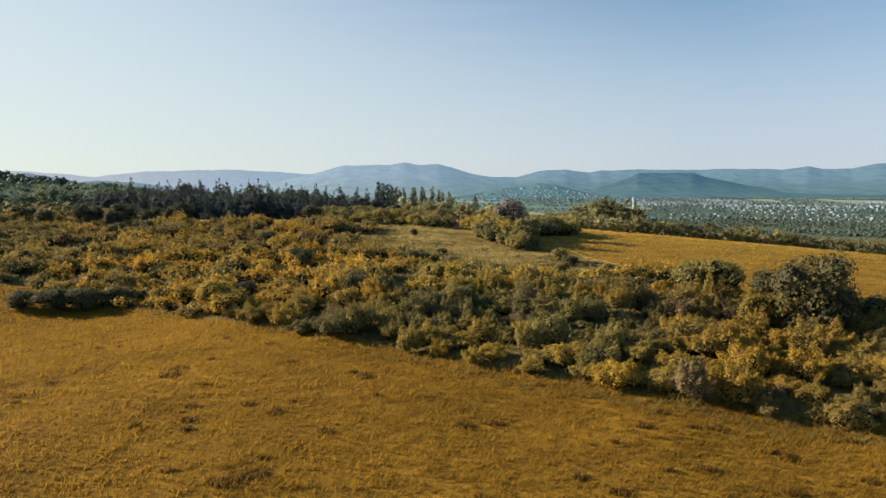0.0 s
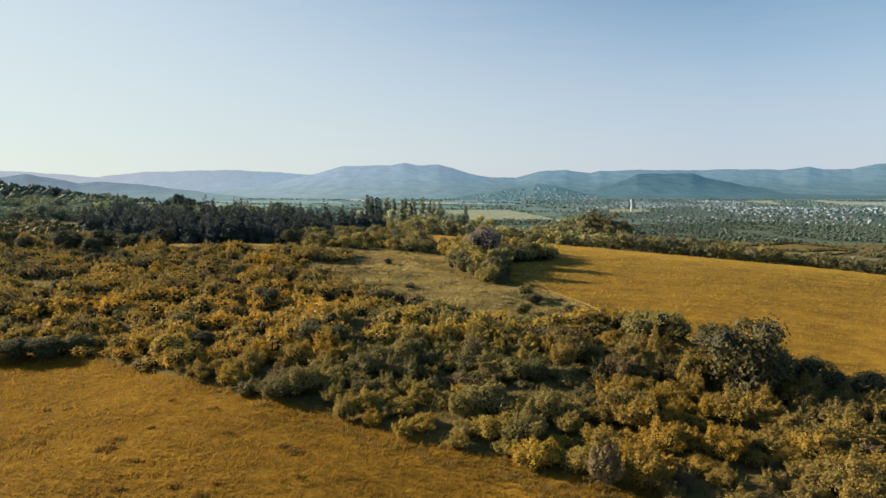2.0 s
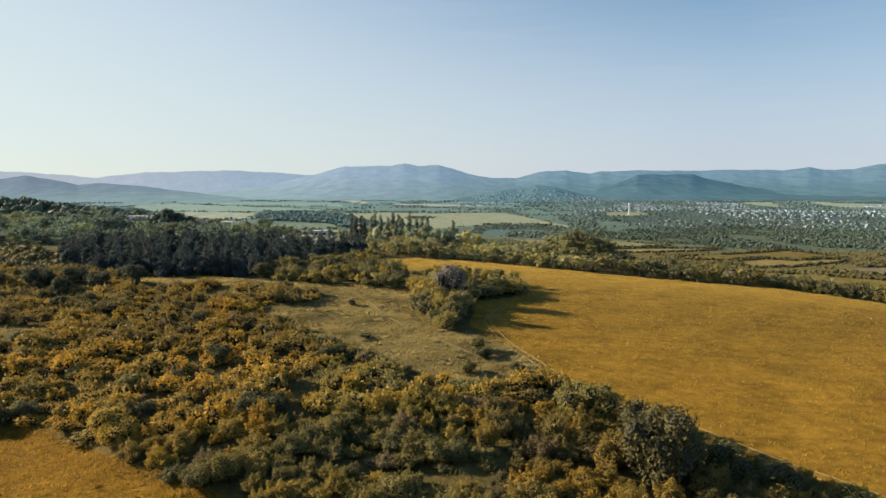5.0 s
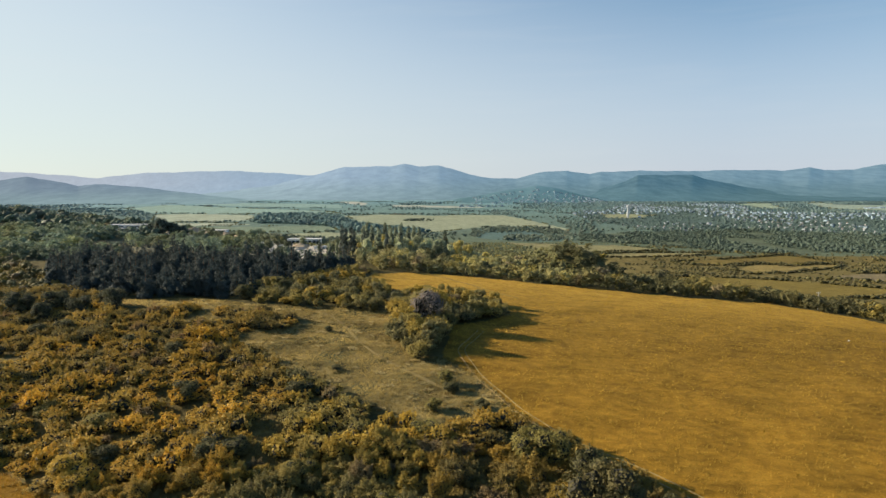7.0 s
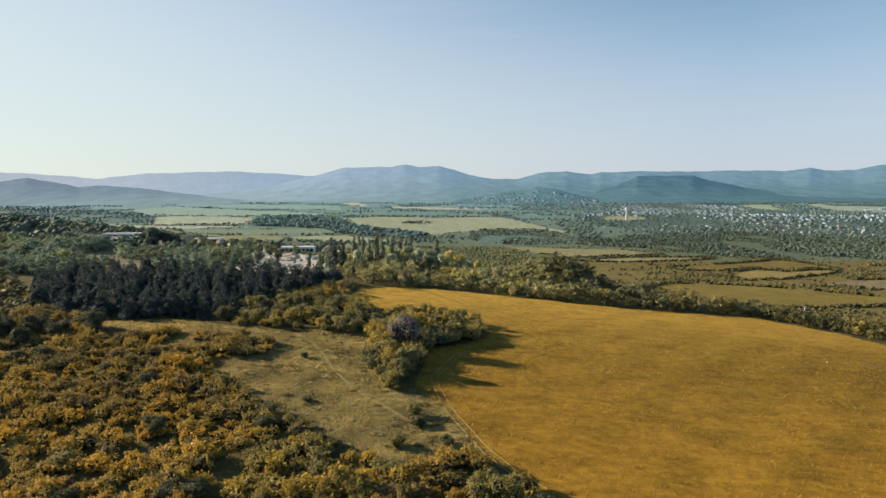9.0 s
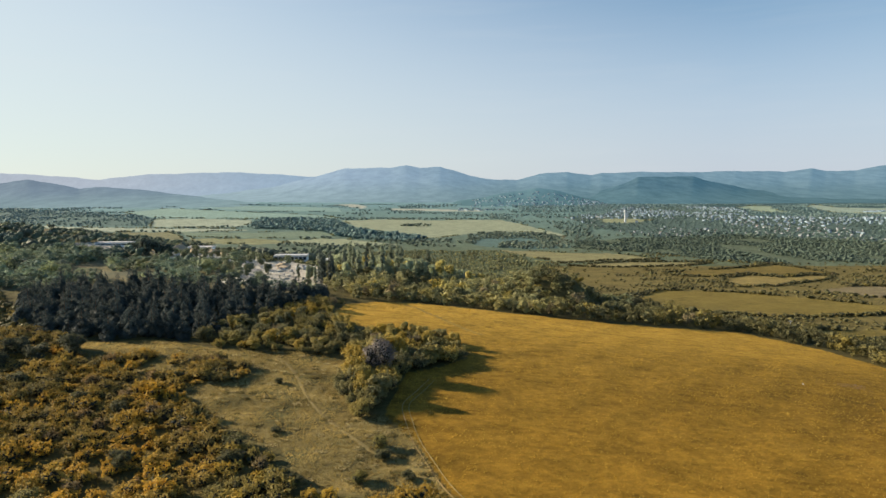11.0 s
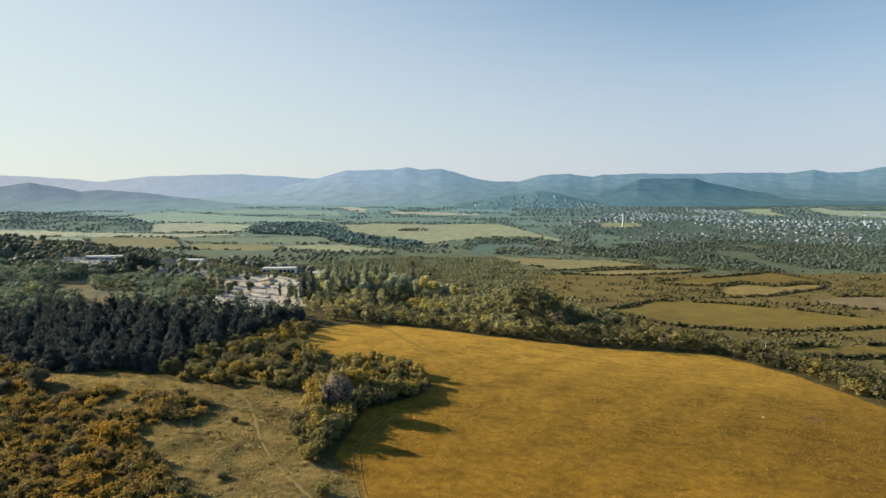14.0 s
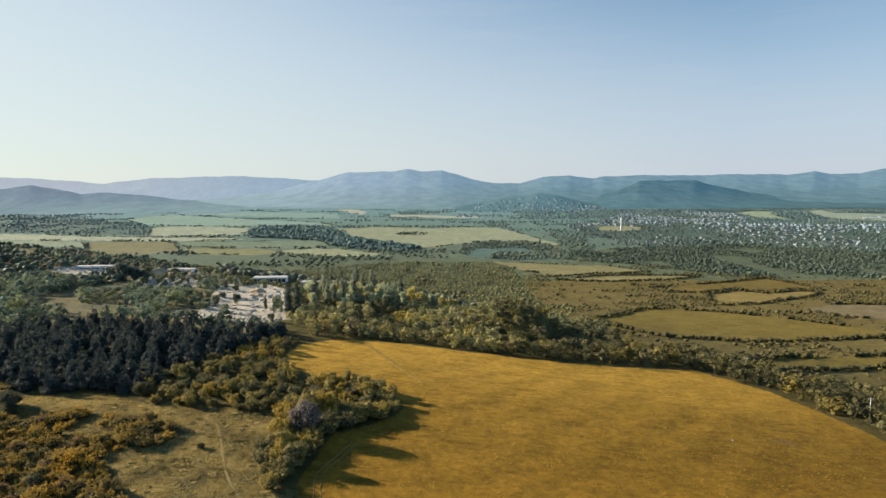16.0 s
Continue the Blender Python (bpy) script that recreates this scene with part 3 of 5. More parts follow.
def limbs(rng, top, spread, count, r, base=0.0):
    """A short trunk that forks into limbs."""
    pieces = [tube([(0, 0, -0.4), (0.03, 0, base + top * 0.25), (0.05, 0.04, base + top * 0.45)], [r, r * 0.8, r * 0.6])]
    for k in range(count):
        w = 2 * math.pi * (k + rng.uniform(-0.3, 0.3)) / count
        e = np.array([math.cos(w), math.sin(w), 0]) * spread * rng.uniform(0.6, 1.0)
        pieces.append(tube([(0.04, 0.02, base + top * 0.2), e * 0.45 + (0, 0, base + top * 0.5), e + (0, 0, base + top * rng.uniform(0.7, 0.95))], [r * 0.55, r * 0.4, r * 0.12], 5))
    return joined(pieces)


def shrub_lobes(rng, radius, tall, count):
    """A low heart and leafy sprays that rise from it and thin out towards their tips."""
    out = [(0, 0, tall * 0.32, radius * 0.52)]
    for k in range(count):
        w, u = rng.uniform(0, 2 * math.pi), math.sqrt(rng.uniform(0.02, 1.0))
        tip = np.array((radius * u * math.cos(w), radius * u * math.sin(w), tall * (1 - 0.5 * u * u) * rng.uniform(0.62, 1.12)))
        root = tip * (0.45, 0.45, 0) + (0, 0, tall * 0.25)
        for v, r in ((0.4, 0.25), (0.68, 0.17), (0.9, 0.11), (1.1, 0.06)):
            out.append((*(root + (tip - root) * v), radius * r * rng.uniform(0.8, 1.2)))
    return out


def tree_lobes(rng, radius, tall, count, foot=0.3):
    out = []
    for k in range(count):
        u = rng.uniform(foot, 0.92)
        wide = radius * math.sin(math.pi * min(1, 0.18 + 0.82 * (1 - (u - foot) / (1 - foot)))) ** 0.6
        w, q = rng.uniform(0, 2 * math.pi), wide * math.sqrt(rng.uniform(0, 0.7))
        out.append((q * math.cos(w), q * math.sin(w), tall * u, radius * rng.uniform(0.28, 0.5)))
    return out


def pine_lobes(rng, radius, tall):
    out = []
    for u in np.arange(0.08, 1.0, 0.09):
        wide = radius * (1 - u) ** 0.62 + 0.12
        for k in range(max(1, int(5 * (1 - u)))):
            w = rng.uniform(0, 2 * math.pi)
            q = wide * rng.uniform(0.25, 0.75) if u < 0.85 else 0
            out.append((q * math.cos(w), q * math.sin(w), tall * (u + rng.uniform(-0.03, 0.03)), wide * rng.uniform(0.38, 0.55)))
    out.append((0, 0, tall * 0.97, 0.22))
    return out


def poplar_lobes(rng, radius, tall):
    return [(radius * 0.25 * rng.normal(), radius * 0.25 * rng.normal(), tall * u, radius * (0.55 + 0.5 * math.sin(math.pi * u ** 0.8)) * 0.7) for u in np.arange(0.1, 0.98, 0.055)]


class Plant:
    """One grown plant: arrays for massed planting, and a thing with stem and crown."""

    def __init__(self, kind, lobes, n, size, wood, label, category, coarse=0.3, spread=0.4, core=0.8, inner=4, dark=True, grow=1.55):
        rng = np.random.default_rng(len(lobes) * 31 + n)
        self.kind, self.label, self.category, self.dark = kind, label, category, dark
        big = sorted(lobes, key=lambda l: -l[3])
        few = inner if self.dark or inner > 3 else 1
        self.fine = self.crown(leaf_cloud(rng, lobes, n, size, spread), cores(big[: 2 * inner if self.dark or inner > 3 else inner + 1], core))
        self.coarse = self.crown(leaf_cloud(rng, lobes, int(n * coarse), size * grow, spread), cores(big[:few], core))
        self.wood = wood
        self.model = None

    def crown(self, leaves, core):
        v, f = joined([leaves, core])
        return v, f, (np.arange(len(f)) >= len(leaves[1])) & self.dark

    def thing(self, m, tint, group, label=""):
        """Places one plant with this tint."""
        if self.model is None:
            self.model = new(self.kind)
            tagged(self.model, self.label, self.category, group)
            child("stem", mesh_of("stem", *self.wood, M_BARK), self.model)
            v, f, core = self.fine
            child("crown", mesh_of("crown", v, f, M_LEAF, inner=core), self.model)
            ob = self.model
            ob.matrix_basis = m
        else:
            keep = self.model.matrix_basis.copy()
            self.model.matrix_basis = Matrix()
            ob = copy_thing(self.model, m)
            self.model.matrix_basis = keep
        tagged(ob, label, group=group)
        for o in ob.children:
            if o.name.startswith("crown"):
                o.color = (*tint, 1.0)
        return ob


def at_place(x, y, scale, turn, tall=1.0, sink=0.05):
    return Matrix.Translation((x, y, float(height(x, y)) - sink)) @ Matrix.Rotation(turn, 4, "Z") @ Matrix.Diagonal((scale, scale, scale * tall, 1))


def massed(name, label, category, plants, rows, fine=False):
    """Plants past counting, as one object. rows: x, y, scale, turn, tall, tint."""
    vs, fs, cs, ins, at = [], [], [], [], 0
    for k, (x, y, s, turn, tall, tint) in enumerate(rows):
        v, f, core = plants[k % len(plants)].fine if fine else plants[k % len(plants)].coarse
        c_, s_ = math.cos(turn), math.sin(turn)
        rot = np.array([[c_, s_, 0], [-s_, c_, 0], [0, 0, tall]]) * s
        vs.append(v @ rot + (x, y, float(height(x, y)) - 0.05))
        fs.append(f + at)
        cs.append(np.tile(tint, (len(v), 1)))
        ins.append(core)
        at += len(v)
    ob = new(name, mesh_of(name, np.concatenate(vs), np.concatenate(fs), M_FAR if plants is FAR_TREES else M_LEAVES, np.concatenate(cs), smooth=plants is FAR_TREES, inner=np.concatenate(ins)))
    return tagged(ob, label, category, kind="stuff")


RNG = np.random.default_rng(12)


def scattered(rng, poly, spacing, tries=200000, keep_off=()):
    """Places of the plan inside a polygon, no two nearer than the spacing."""
    p = np.array(poly, float)
    lo, hi = p.min(0), p.max(0)
    area = (hi - lo).prod()
    pts = rng.uniform(lo, hi, (min(tries, int(area / spacing**2 * 6) + 50), 2))
    pts = pts[inside(pts[:, 0], pts[:, 1], poly)]
    for off in keep_off:
        pts = pts[~inside(pts[:, 0], pts[:, 1], off)]
    cells, out = {}, []
    for x, y in pts:
        c = (int(x // spacing), int(y // spacing))
        if all((x - a) ** 2 + (y - b) ** 2 > spacing**2 for i in (-1, 0, 1) for j in (-1, 0, 1) for a, b in cells.get((c[0] + i, c[1] + j), ())):
            cells.setdefault(c, []).append((x, y))
            out.append((x, y))
    return out


TINTS = np.array([(0.41, 0.275, 0.04), (0.35, 0.25, 0.048), (0.285, 0.222, 0.058), (0.218, 0.182, 0.062), (0.16, 0.146, 0.062), (0.25, 0.19, 0.09)])


def shrub_tint(rng, x, y, golden=0.0):
    """Autumn gold to dark olive, in drifts."""
    drift = noise.noise(Vector((x * 0.055, y * 0.055, 3.0))) * 1.35 + golden
    k = np.clip(2.3 - 1.9 * drift + rng.normal() * 0.85, 0, 3.8)
    if rng.random() < 0.06:
        return TINTS[5]
    i = int(min(3, k))
    return (TINTS[i] * (1 - (k - i)) + TINTS[i + 1] * (k - i)) * 1.1


def stems(rng, tall, radius):
    return limbs(rng, tall, radius * 0.6, 5, 0.07)


SHRUBS = []
for k in range(9):
    g = np.random.default_rng(100 + k)
    rad, tall = g.uniform(1.7, 2.4), g.uniform(2.1, 3.1)
    SHRUBS.append(Plant("shrub", shrub_lobes(g, rad, tall, 15 + k % 6), 5200, 0.068, stems(g, tall, rad), "dense round autumn shrub with small golden-olive leaves", "shrub", 0.095, spread=0.58, inner=6, grow=2.3))
HEDGE_SHRUBS, BIG = [], []
for k in range(6):
    g = np.random.default_rng(150 + k)
    HEDGE_SHRUBS.append(Plant("hedge_shrub", shrub_lobes(g, 2.9, 4.6, 22), 1900, 0.16, limbs(g, 4.2, 1.8, 6, 0.1), "tall autumn hedge shrub with golden-olive leaves", "shrub", spread=0.5, inner=5))
for k in range(4):
    g = np.random.default_rng(170 + k)
    BIG.append(Plant("bush", tree_lobes(g, 2.9, 6.0, 34, 0.08), 3300, 0.15, limbs(g, 5.6, 2.0, 6, 0.14), "large dense bush standing out of the thicket", "bush", spread=0.5, inner=7))
TREES = []
for k in range(5):
    g = np.random.default_rng(200 + k)
    rad, tall = g.uniform(2.2, 3.0), g.uniform(5.5, 7.0)
    TREES.append(Plant("tree", tree_lobes(g, rad, tall, 22, 0.1), 1150, 0.245, limbs(g, tall, rad * 0.7, 6, 0.16), "broad leafy tree with a dark olive crown", "tree", 0.23, spread=0.42, inner=4, dark=False, grow=1.25))
PINE = []
for k in range(5):
    g = np.random.default_rng(300 + k)
    tall = g.uniform(7.5, 10.5)
    PINE.append(Plant("pine_tree", pine_lobes(g, 3.0, tall), 2300, 0.165, tube([(0, 0, -0.4), (0.05, 0, tall * 0.5), (0, 0, tall * 0.95)], [0.2, 0.13, 0.03]), "tall dark green pine tree in a dense stand", "pine tree", 0.3, 0.45, core=0.9, inner=8, dark=False))
POPLAR = []
for k in range(2):
    g = np.random.default_rng(400 + k)
    POPLAR.append(Plant("poplar_tree", poplar_lobes(g, 1.75, 16.0), 1400, 0.28, tube([(0, 0, -0.4), (0.05, 0, 8), (0, 0, 14.2)], [0.25, 0.15, 0.03]), "slender upright dark green poplar tree", "poplar tree"))
FAR_TREES = []
for k in range(6):
    g = np.random.default_rng(500 + k)
    lobes = [(0, 0, 2.2, 1.9)] + [(1.5 * math.cos(w), 1.5 * math.sin(w), g.uniform(1.4, 3.6), g.uniform(1.0, 1.6)) for w in (k, k + g.uniform(1.6, 2.6), k + g.uniform(3.4, 4.8))]
    FAR_TREES.append(Plant("tree", lobes, 26, 0.5, limbs(g, 5.5, 1.5, 3, 0.15), "far tree", "tree", 0.35, core=1.0, inner=2, dark=False))

# the thicket on the slope
spots = scattered(RNG, THICKET, 2.25)
spots.sort(key=lambda p: (p[0] - 14) ** 2 * 0.4 + (p[1] - 44) ** 2)
rest = []
for k, (x, y) in enumerate(spots):
    lush = noise.noise(Vector((x * 0.11, y * 0.11, 9.0)))
    if lush < (-0.36 if y > 62 or x < 0 else -0.6):
        continue
    s = RNG.uniform(0.55, 1.15) * (1 + 0.6 * lush) * (1.45 if RNG.random() < 0.12 else 1)
    gold = (0.5 if y < 100 else 0.2) if -75 < x < -5 and 60 < y < 150 else (0.4 if x > -75 else -0.45)
    tint = shrub_tint(RNG, x, y, gold)
    edge = y - float(np.interp(x, NEAR_EDGE_X, NEAR_EDGE_Y))
    s = min(s, 0.9 + 0.05 * edge, 1.3)
    tall = RNG.uniform(0.62, 1.35) * (1.0 if s < 1.0 else 0.85)
    if k > 290 and RNG.random() < 0.09:
        continue
    turn = RNG.uniform(0, 6.28)
    tint = tint * ((1.04, 0.94, 0.84) if x < -8 and y > 62 else 0.9 if x < 18 else (0.74, 0.7, 0.7))
    if k < 290:
        SHRUBS[k % 9].thing(at_place(x, y, s, turn, tall), tint, "shrubs of the thicket")
    else:
        rest.append((x, y, s, turn, tall, tint))
near_rest = [q for q in rest if q[0] > -140 and q[1] < 175]
far_rest = [q for q in rest if not (q[0] > -140 and q[1] < 175)]
massed("thicket", "dense autumn thicket of golden and olive shrubs on the slope", "thicket", SHRUBS, [(x, y, q, r, t, c * (1.12 if y < 95 else 0.98)) for x, y, q, r, t, c in near_rest])
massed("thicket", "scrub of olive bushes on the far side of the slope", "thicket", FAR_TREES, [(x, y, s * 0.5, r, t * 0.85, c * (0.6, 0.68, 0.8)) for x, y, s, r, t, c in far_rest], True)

# single taller trees and bushes in and round the thicket
DARK, OLIVE = (0.125, 0.118, 0.05), (0.22, 0.19, 0.055)
# DARK bushes near x -50 and x 38 to 47 carry thicket shade in their tint
for x, y, s, tall, tint in ((35, 59, 1.15, 1.0, (0.1, 0.088, 0.035)), (32.5, 73, 0.8, 1.0, OLIVE), (29.5, 74, 0.75, 0.95, OLIVE), (36.5, 69, 0.7, 0.95, DARK), (31, 62, 0.62, 0.85, (0.2, 0.14, 0.025)), (38.5, 61, 0.75, 0.9, DARK),
                            (43, 60, 0.75, 0.75, DARK), (47, 57, 0.72, 0.65, DARK), (52, 54, 0.65, 0.62, OLIVE), (-50.5, 75, 0.72, 0.52, DARK), (-47, 75.5, 0.75, 0.52, DARK), (-43.5, 77.5, 0.65, 0.5, DARK), (-54.5, 75, 0.65, 0.48, DARK), (-28, 70, 0.85, 0.6, (0.42, 0.29, 0.045)), (-26, 68.5, 0.7, 0.55, (0.42, 0.29, 0.045)), (-160, 378, 1.5, 1.0, (0.12, 0.15, 0.12)), (-154, 381, 1.4, 0.9, (0.11, 0.14, 0.11)), (-166, 383, 1.3, 1.0, (0.12, 0.15, 0.12)), (-149, 384, 1.2, 0.9, (0.1, 0.13, 0.1)), (-12.5, 74, 0.6, 0.75, DARK), (18.7, 104, 0.52, 0.6, OLIVE), (19.7, 99.8, 0.48, 0.55, DARK), (16.8, 91.8, 0.45, 0.6, OLIVE), (24.6, 93, 0.42, 0.5, DARK), (-1.8, 109, 0.33, 0.4, DARK), (3.5, 92.5, 0.5, 0.5, DARK), (6.5, 91, 0.42, 0.5, DARK),
                            (-7.8, 133.2, 0.3, 0.65, DARK), (-37, 164, 0.75, 0.8, DARK), (-100, 150, 0.8, 0.75, DARK), (-112, 160, 0.9, 0.75, DARK), (-70, 128, 0.7, 0.6, DARK), (-88, 112, 0.9, 0.55, DARK)):
    BIG[int(x * 7 + y) % 4].thing(at_place(x, y, s, x, tall * 1.1), tint, "single bushes of the slope")
g = np.random.default_rng(77)
for x, y in scattered(g, [(-85, 100), (-45, 80), (-14, 72), (14, 62), (22, 80), (-4, 100), (-22, 118), (-30, 140), (-80, 152)], 11.0):
    if g.random() < 0.75:
        tone_ = DARK if g.random() < 0.6 else OLIVE
        BIG[int(g.integers(4))].thing(at_place(x, y, g.uniform(0.45, 0.75), x, g.uniform(0.5, 0.75)), np.array(tone_) * g.uniform(0.8, 1.2), "single bushes of the slope", "rounded olive bush growing among the golden shrubs")
for x, y, s in ((-66, 151, 1.0), (-72, 146, 0.9), (-80, 150, 1.05), (-78, 141, 0.8), (-88, 148, 1.1), (-70, 156, 0.8)):
    BIG[int(-x) % 4].thing(at_place(x, y, s, x, 0.85), (0.085, 0.09, 0.05), "single bushes of the slope", "dark rounded bush before the pine stand")
BIG[2].thing(at_place(14, 143, 1.25, 1.0, 1.05), (0.2, 0.175, 0.155), "trees of the hedge", "half-bare greyish tree in the hedge")

# hedge island and the belt towards the pines
k = 0
for poly, spacing, size, gold, n in ((HEDGE, 2.7, 0.8, 0.15, 0), (BELT, 3.3, 0.68, 0.0, 1)):
    for x, y in scattered(RNG, poly, spacing):
        k += 1
        kind, wide = (TREES[k % 5], 1.0) if k % 3 == 0 else (HEDGE_SHRUBS[k % 6], 1.1)
        kind.thing(at_place(x, y, wide * size * RNG.uniform(0.8, 1.15) * (1.22 if n == 0 and y < 160 else 0.85 if n == 0 else 1.0), RNG.uniform(0, 6.28), RNG.uniform(0.65, 0.95) * (1 if k % 3 == 0 else 1.0)), shrub_tint(RNG, x, y, gold - (0.7 if n == 0 and y < 150 else 0)) * (0.93, 0.98, 1.15), "trees of the hedge")

# the pine stand
for k, (x, y) in enumerate(scattered(RNG, PINES, 4.5)):
    PINE[k % 5].thing(at_place(x, y, RNG.uniform(0.65, 1.15), RNG.uniform(0, 6.28), RNG.uniform(0.85, 1.15)), np.array((0.056, 0.073, 0.069)) * RNG.uniform(0.8, 1.2), "pines of the stand")

# poplars and tall trees by the yard
for k, (x, y, s) in enumerate(((-33, 300, 1.0), (-29, 303, 0.95), (-45, 302, 0.5), (-40, 304, 0.5), (-24, 316, 0.8), (-18, 326, 0.9), (-13, 340, 0.95), (-24, 346, 0.9), (-8, 352, 1.0), (-30, 372, 1.05), (2, 366, 0.9), (-2, 385, 1.0), (18, 372, 0.95), (-16, 410, 1.05), (-20, 330, 0.6), (-38, 293, 0.55), (-35, 295, 0.5), (-30, 291, 0.95), (-26, 292, 0.9), (-13, 319, 0.8), (-28, 339, 0.9), (-12, 337, 0.85), (-19, 370, 1.0), (-4, 363, 0.9), (-54, 511, 1.0))):
    POPLAR[k % 2].thing(at_place(x, y, s, k, 1.0), np.array((0.08, 0.1, 0.085) if k in (0, 1, 17, 18, 4, 19) else (0.21, 0.24, 0.16)) * RNG.uniform(0.7, 1.3), "poplars by the yard")
GROVE = [(-26, 306), (-10, 312), (8, 330), (34, 352), (52, 378), (36, 420), (0, 440), (-40, 430), (-42, 380), (-30, 340)]
for k, (x, y) in enumerate(scattered(RNG, GROVE, 7.0)):
    tint = np.array((0.56, 0.48, 0.16) if RNG.random() < 0.2 and y < 400 else (0.34, 0.37, 0.23)) * RNG.uniform(0.7, 1.3)
    TREES[k % 5].thing(at_place(x, y, RNG.uniform(0.7, 1.25), RNG.uniform(0, 6.28), RNG.uniform(0.85, 1.2)), tint, "tall trees of the grove", "leafy autumn tree of the grove beside the works yard")

for poly, spacing in ((YARDS[0], 24.0), (YARDS[1], 8.5), ([(-90, 318), (-84, 335), (-72, 312), (-70, 296), (-78, 290)], 6.5)):
    for k, (x, y) in enumerate(scattered(RNG, poly, spacing)):
        TREES[k % 5].thing(at_place(x, y, RNG.uniform(0.5, 1.0), RNG.uniform(0, 6.28), RNG.uniform(0.7, 1.1)), np.array((0.2, 0.22, 0.13)) * RNG.uniform(0.6, 1.3), "trees of the works yard", "small dusty olive tree standing on the works yard")

# trees beyond the field's edge, on the knoll and along the valley side
rows = [(x, y, RNG.uniform(0.5, 1.0) * 1.3, RNG.uniform(0, 6.28), RNG.uniform(0.6, 0.95), shrub_tint(RNG, x, y, -0.8) * (0.95, 1.02, 1.15) * RNG.uniform(0.75, 1.2) * (1.25 if x < 70 else 0.8 if x < 140 else 0.62)) for x, y in scattered(RNG, FAR_BELT, 4.3)]
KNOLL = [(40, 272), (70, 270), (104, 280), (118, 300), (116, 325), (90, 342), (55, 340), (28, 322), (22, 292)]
# knoll trees past x 72 are tinted darker, standing in for its shaded side
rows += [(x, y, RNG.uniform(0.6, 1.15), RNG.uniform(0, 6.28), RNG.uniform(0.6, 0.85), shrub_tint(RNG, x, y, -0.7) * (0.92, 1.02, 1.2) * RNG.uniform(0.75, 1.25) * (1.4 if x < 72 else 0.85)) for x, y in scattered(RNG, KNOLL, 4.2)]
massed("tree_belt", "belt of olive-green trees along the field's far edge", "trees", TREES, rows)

YELLOW = [(-20, 262), (0, 275), (10, 300), (6, 322), (-12, 306), (-26, 298), (-26, 276)]
rows = [(x, y, RNG.uniform(0.6, 1.0), RNG.uniform(0, 6.28), RNG.uniform(0.8, 1.1), np.array((0.4, 0.37, 0.17)) * RNG.uniform(0.5, 1.2)) for x, y in scattered(RNG, YELLOW, 5.0)]
massed("tree_belt", "yellowing autumn trees below the pine stand", "trees", TREES, rows)

# woods and scrub of the left hill, the valley side and the valley floor
FIELD_POLYS = [f for f, c in FIELDS] + YARDS + [GROVE, FIELD, HEDGE, BELT, PINES, FAR_BELT, KNOLL, YELLOW, CLEARING, FRONT_WOOD, TREE_BAND]
rows = []
for x, y in scattered(RNG, LEFT_HILL, 4.9, keep_off=FIELD_POLYS):
    lush = noise.noise(Vector((x * 0.03, y * 0.03, 5.0)))
    if (x < -0.8 * y - 20 and RNG.random() < 0.7) or lush < -0.22 or (inside(x, y, OPEN_FRONT) and RNG.random() < 0.8):
        continue
    # tints of the hill pushed towards blue for the air light before it
    tint = (0.5 * np.array((0.17, 0.18, 0.085)) + 0.5 * shrub_tint(RNG, x, y, -0.5)) * (0.78, 0.92, 1.15) * RNG.uniform(0.6, 1.3) * (1 - 0.4 * lush)
    rows.append((x, y, RNG.uniform(0.85, 1.4) * (1 + 0.7 * lush) * (1.4 if RNG.random() < 0.2 else 1) * float(np.interp(y, (400, 480), (1.0, 0.62))), RNG.uniform(0, 6.28), RNG.uniform(0.55, 0.85), tint))
near_rows = [q for q in rows if q[1] < 350 and q[0] > -0.8 * q[1] - 20]
massed("woodland", "mixed scrub woodland on the hill beside the pines", "woodland", TREES, [(x, y, q * 0.9, r, t * 0.9, c * (1.3, 1.45, 1.8)) for x, y, q, r, t, c in near_rows])
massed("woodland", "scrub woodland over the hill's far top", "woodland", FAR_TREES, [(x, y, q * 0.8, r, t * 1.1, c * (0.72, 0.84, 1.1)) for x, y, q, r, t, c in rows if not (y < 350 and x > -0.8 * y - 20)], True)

MIDDLE = [(-60, 345), (-12, 268), (120, 275), (200, 262), (240, 160), (330, 160), (480, 420), (560, 800), (300, 880), (-50, 900), (-280, 700), (-130, 470)]
rows = []
for x, y in scattered(RNG, MIDDLE, 4.0, keep_off=FIELD_POLYS):
    strip = noise.noise(Vector((x * 0.011 - y * 0.004, y * 0.032, 6.0)))
    if (x > 130 and y > 270 and RNG.random() < (0.9 if strip < 0.12 else 0.2)) or (x > 0.8 * y + 80 and RNG.random() < 0.6):
        continue
    clump = noise.noise(Vector((x * 0.04, y * 0.04, 1.0)))
    # scrub tint cooled to grey-green for aerial haze
    tint = (0.6 * np.array((0.185, 0.165, 0.075)) + 0.4 * shrub_tint(RNG, x, y, -0.45)) * ((0.78, 0.9, 1.0) if x < 150 and y > 330 else (0.46, 0.5, 0.52)) * RNG.uniform(0.75, 1.2) * (1 - 0.35 * clump)
    rows.append((x, y, RNG.uniform(0.42, 0.8) * (1 + 0.5 * clump) * (1.7 if RNG.random() < 0.05 else 1), RNG.uniform(0, 6.28), RNG.uniform(0.5, 0.75), tint))
near_rows = [q for q in rows if q[1] < 415 and q[0] < 150]
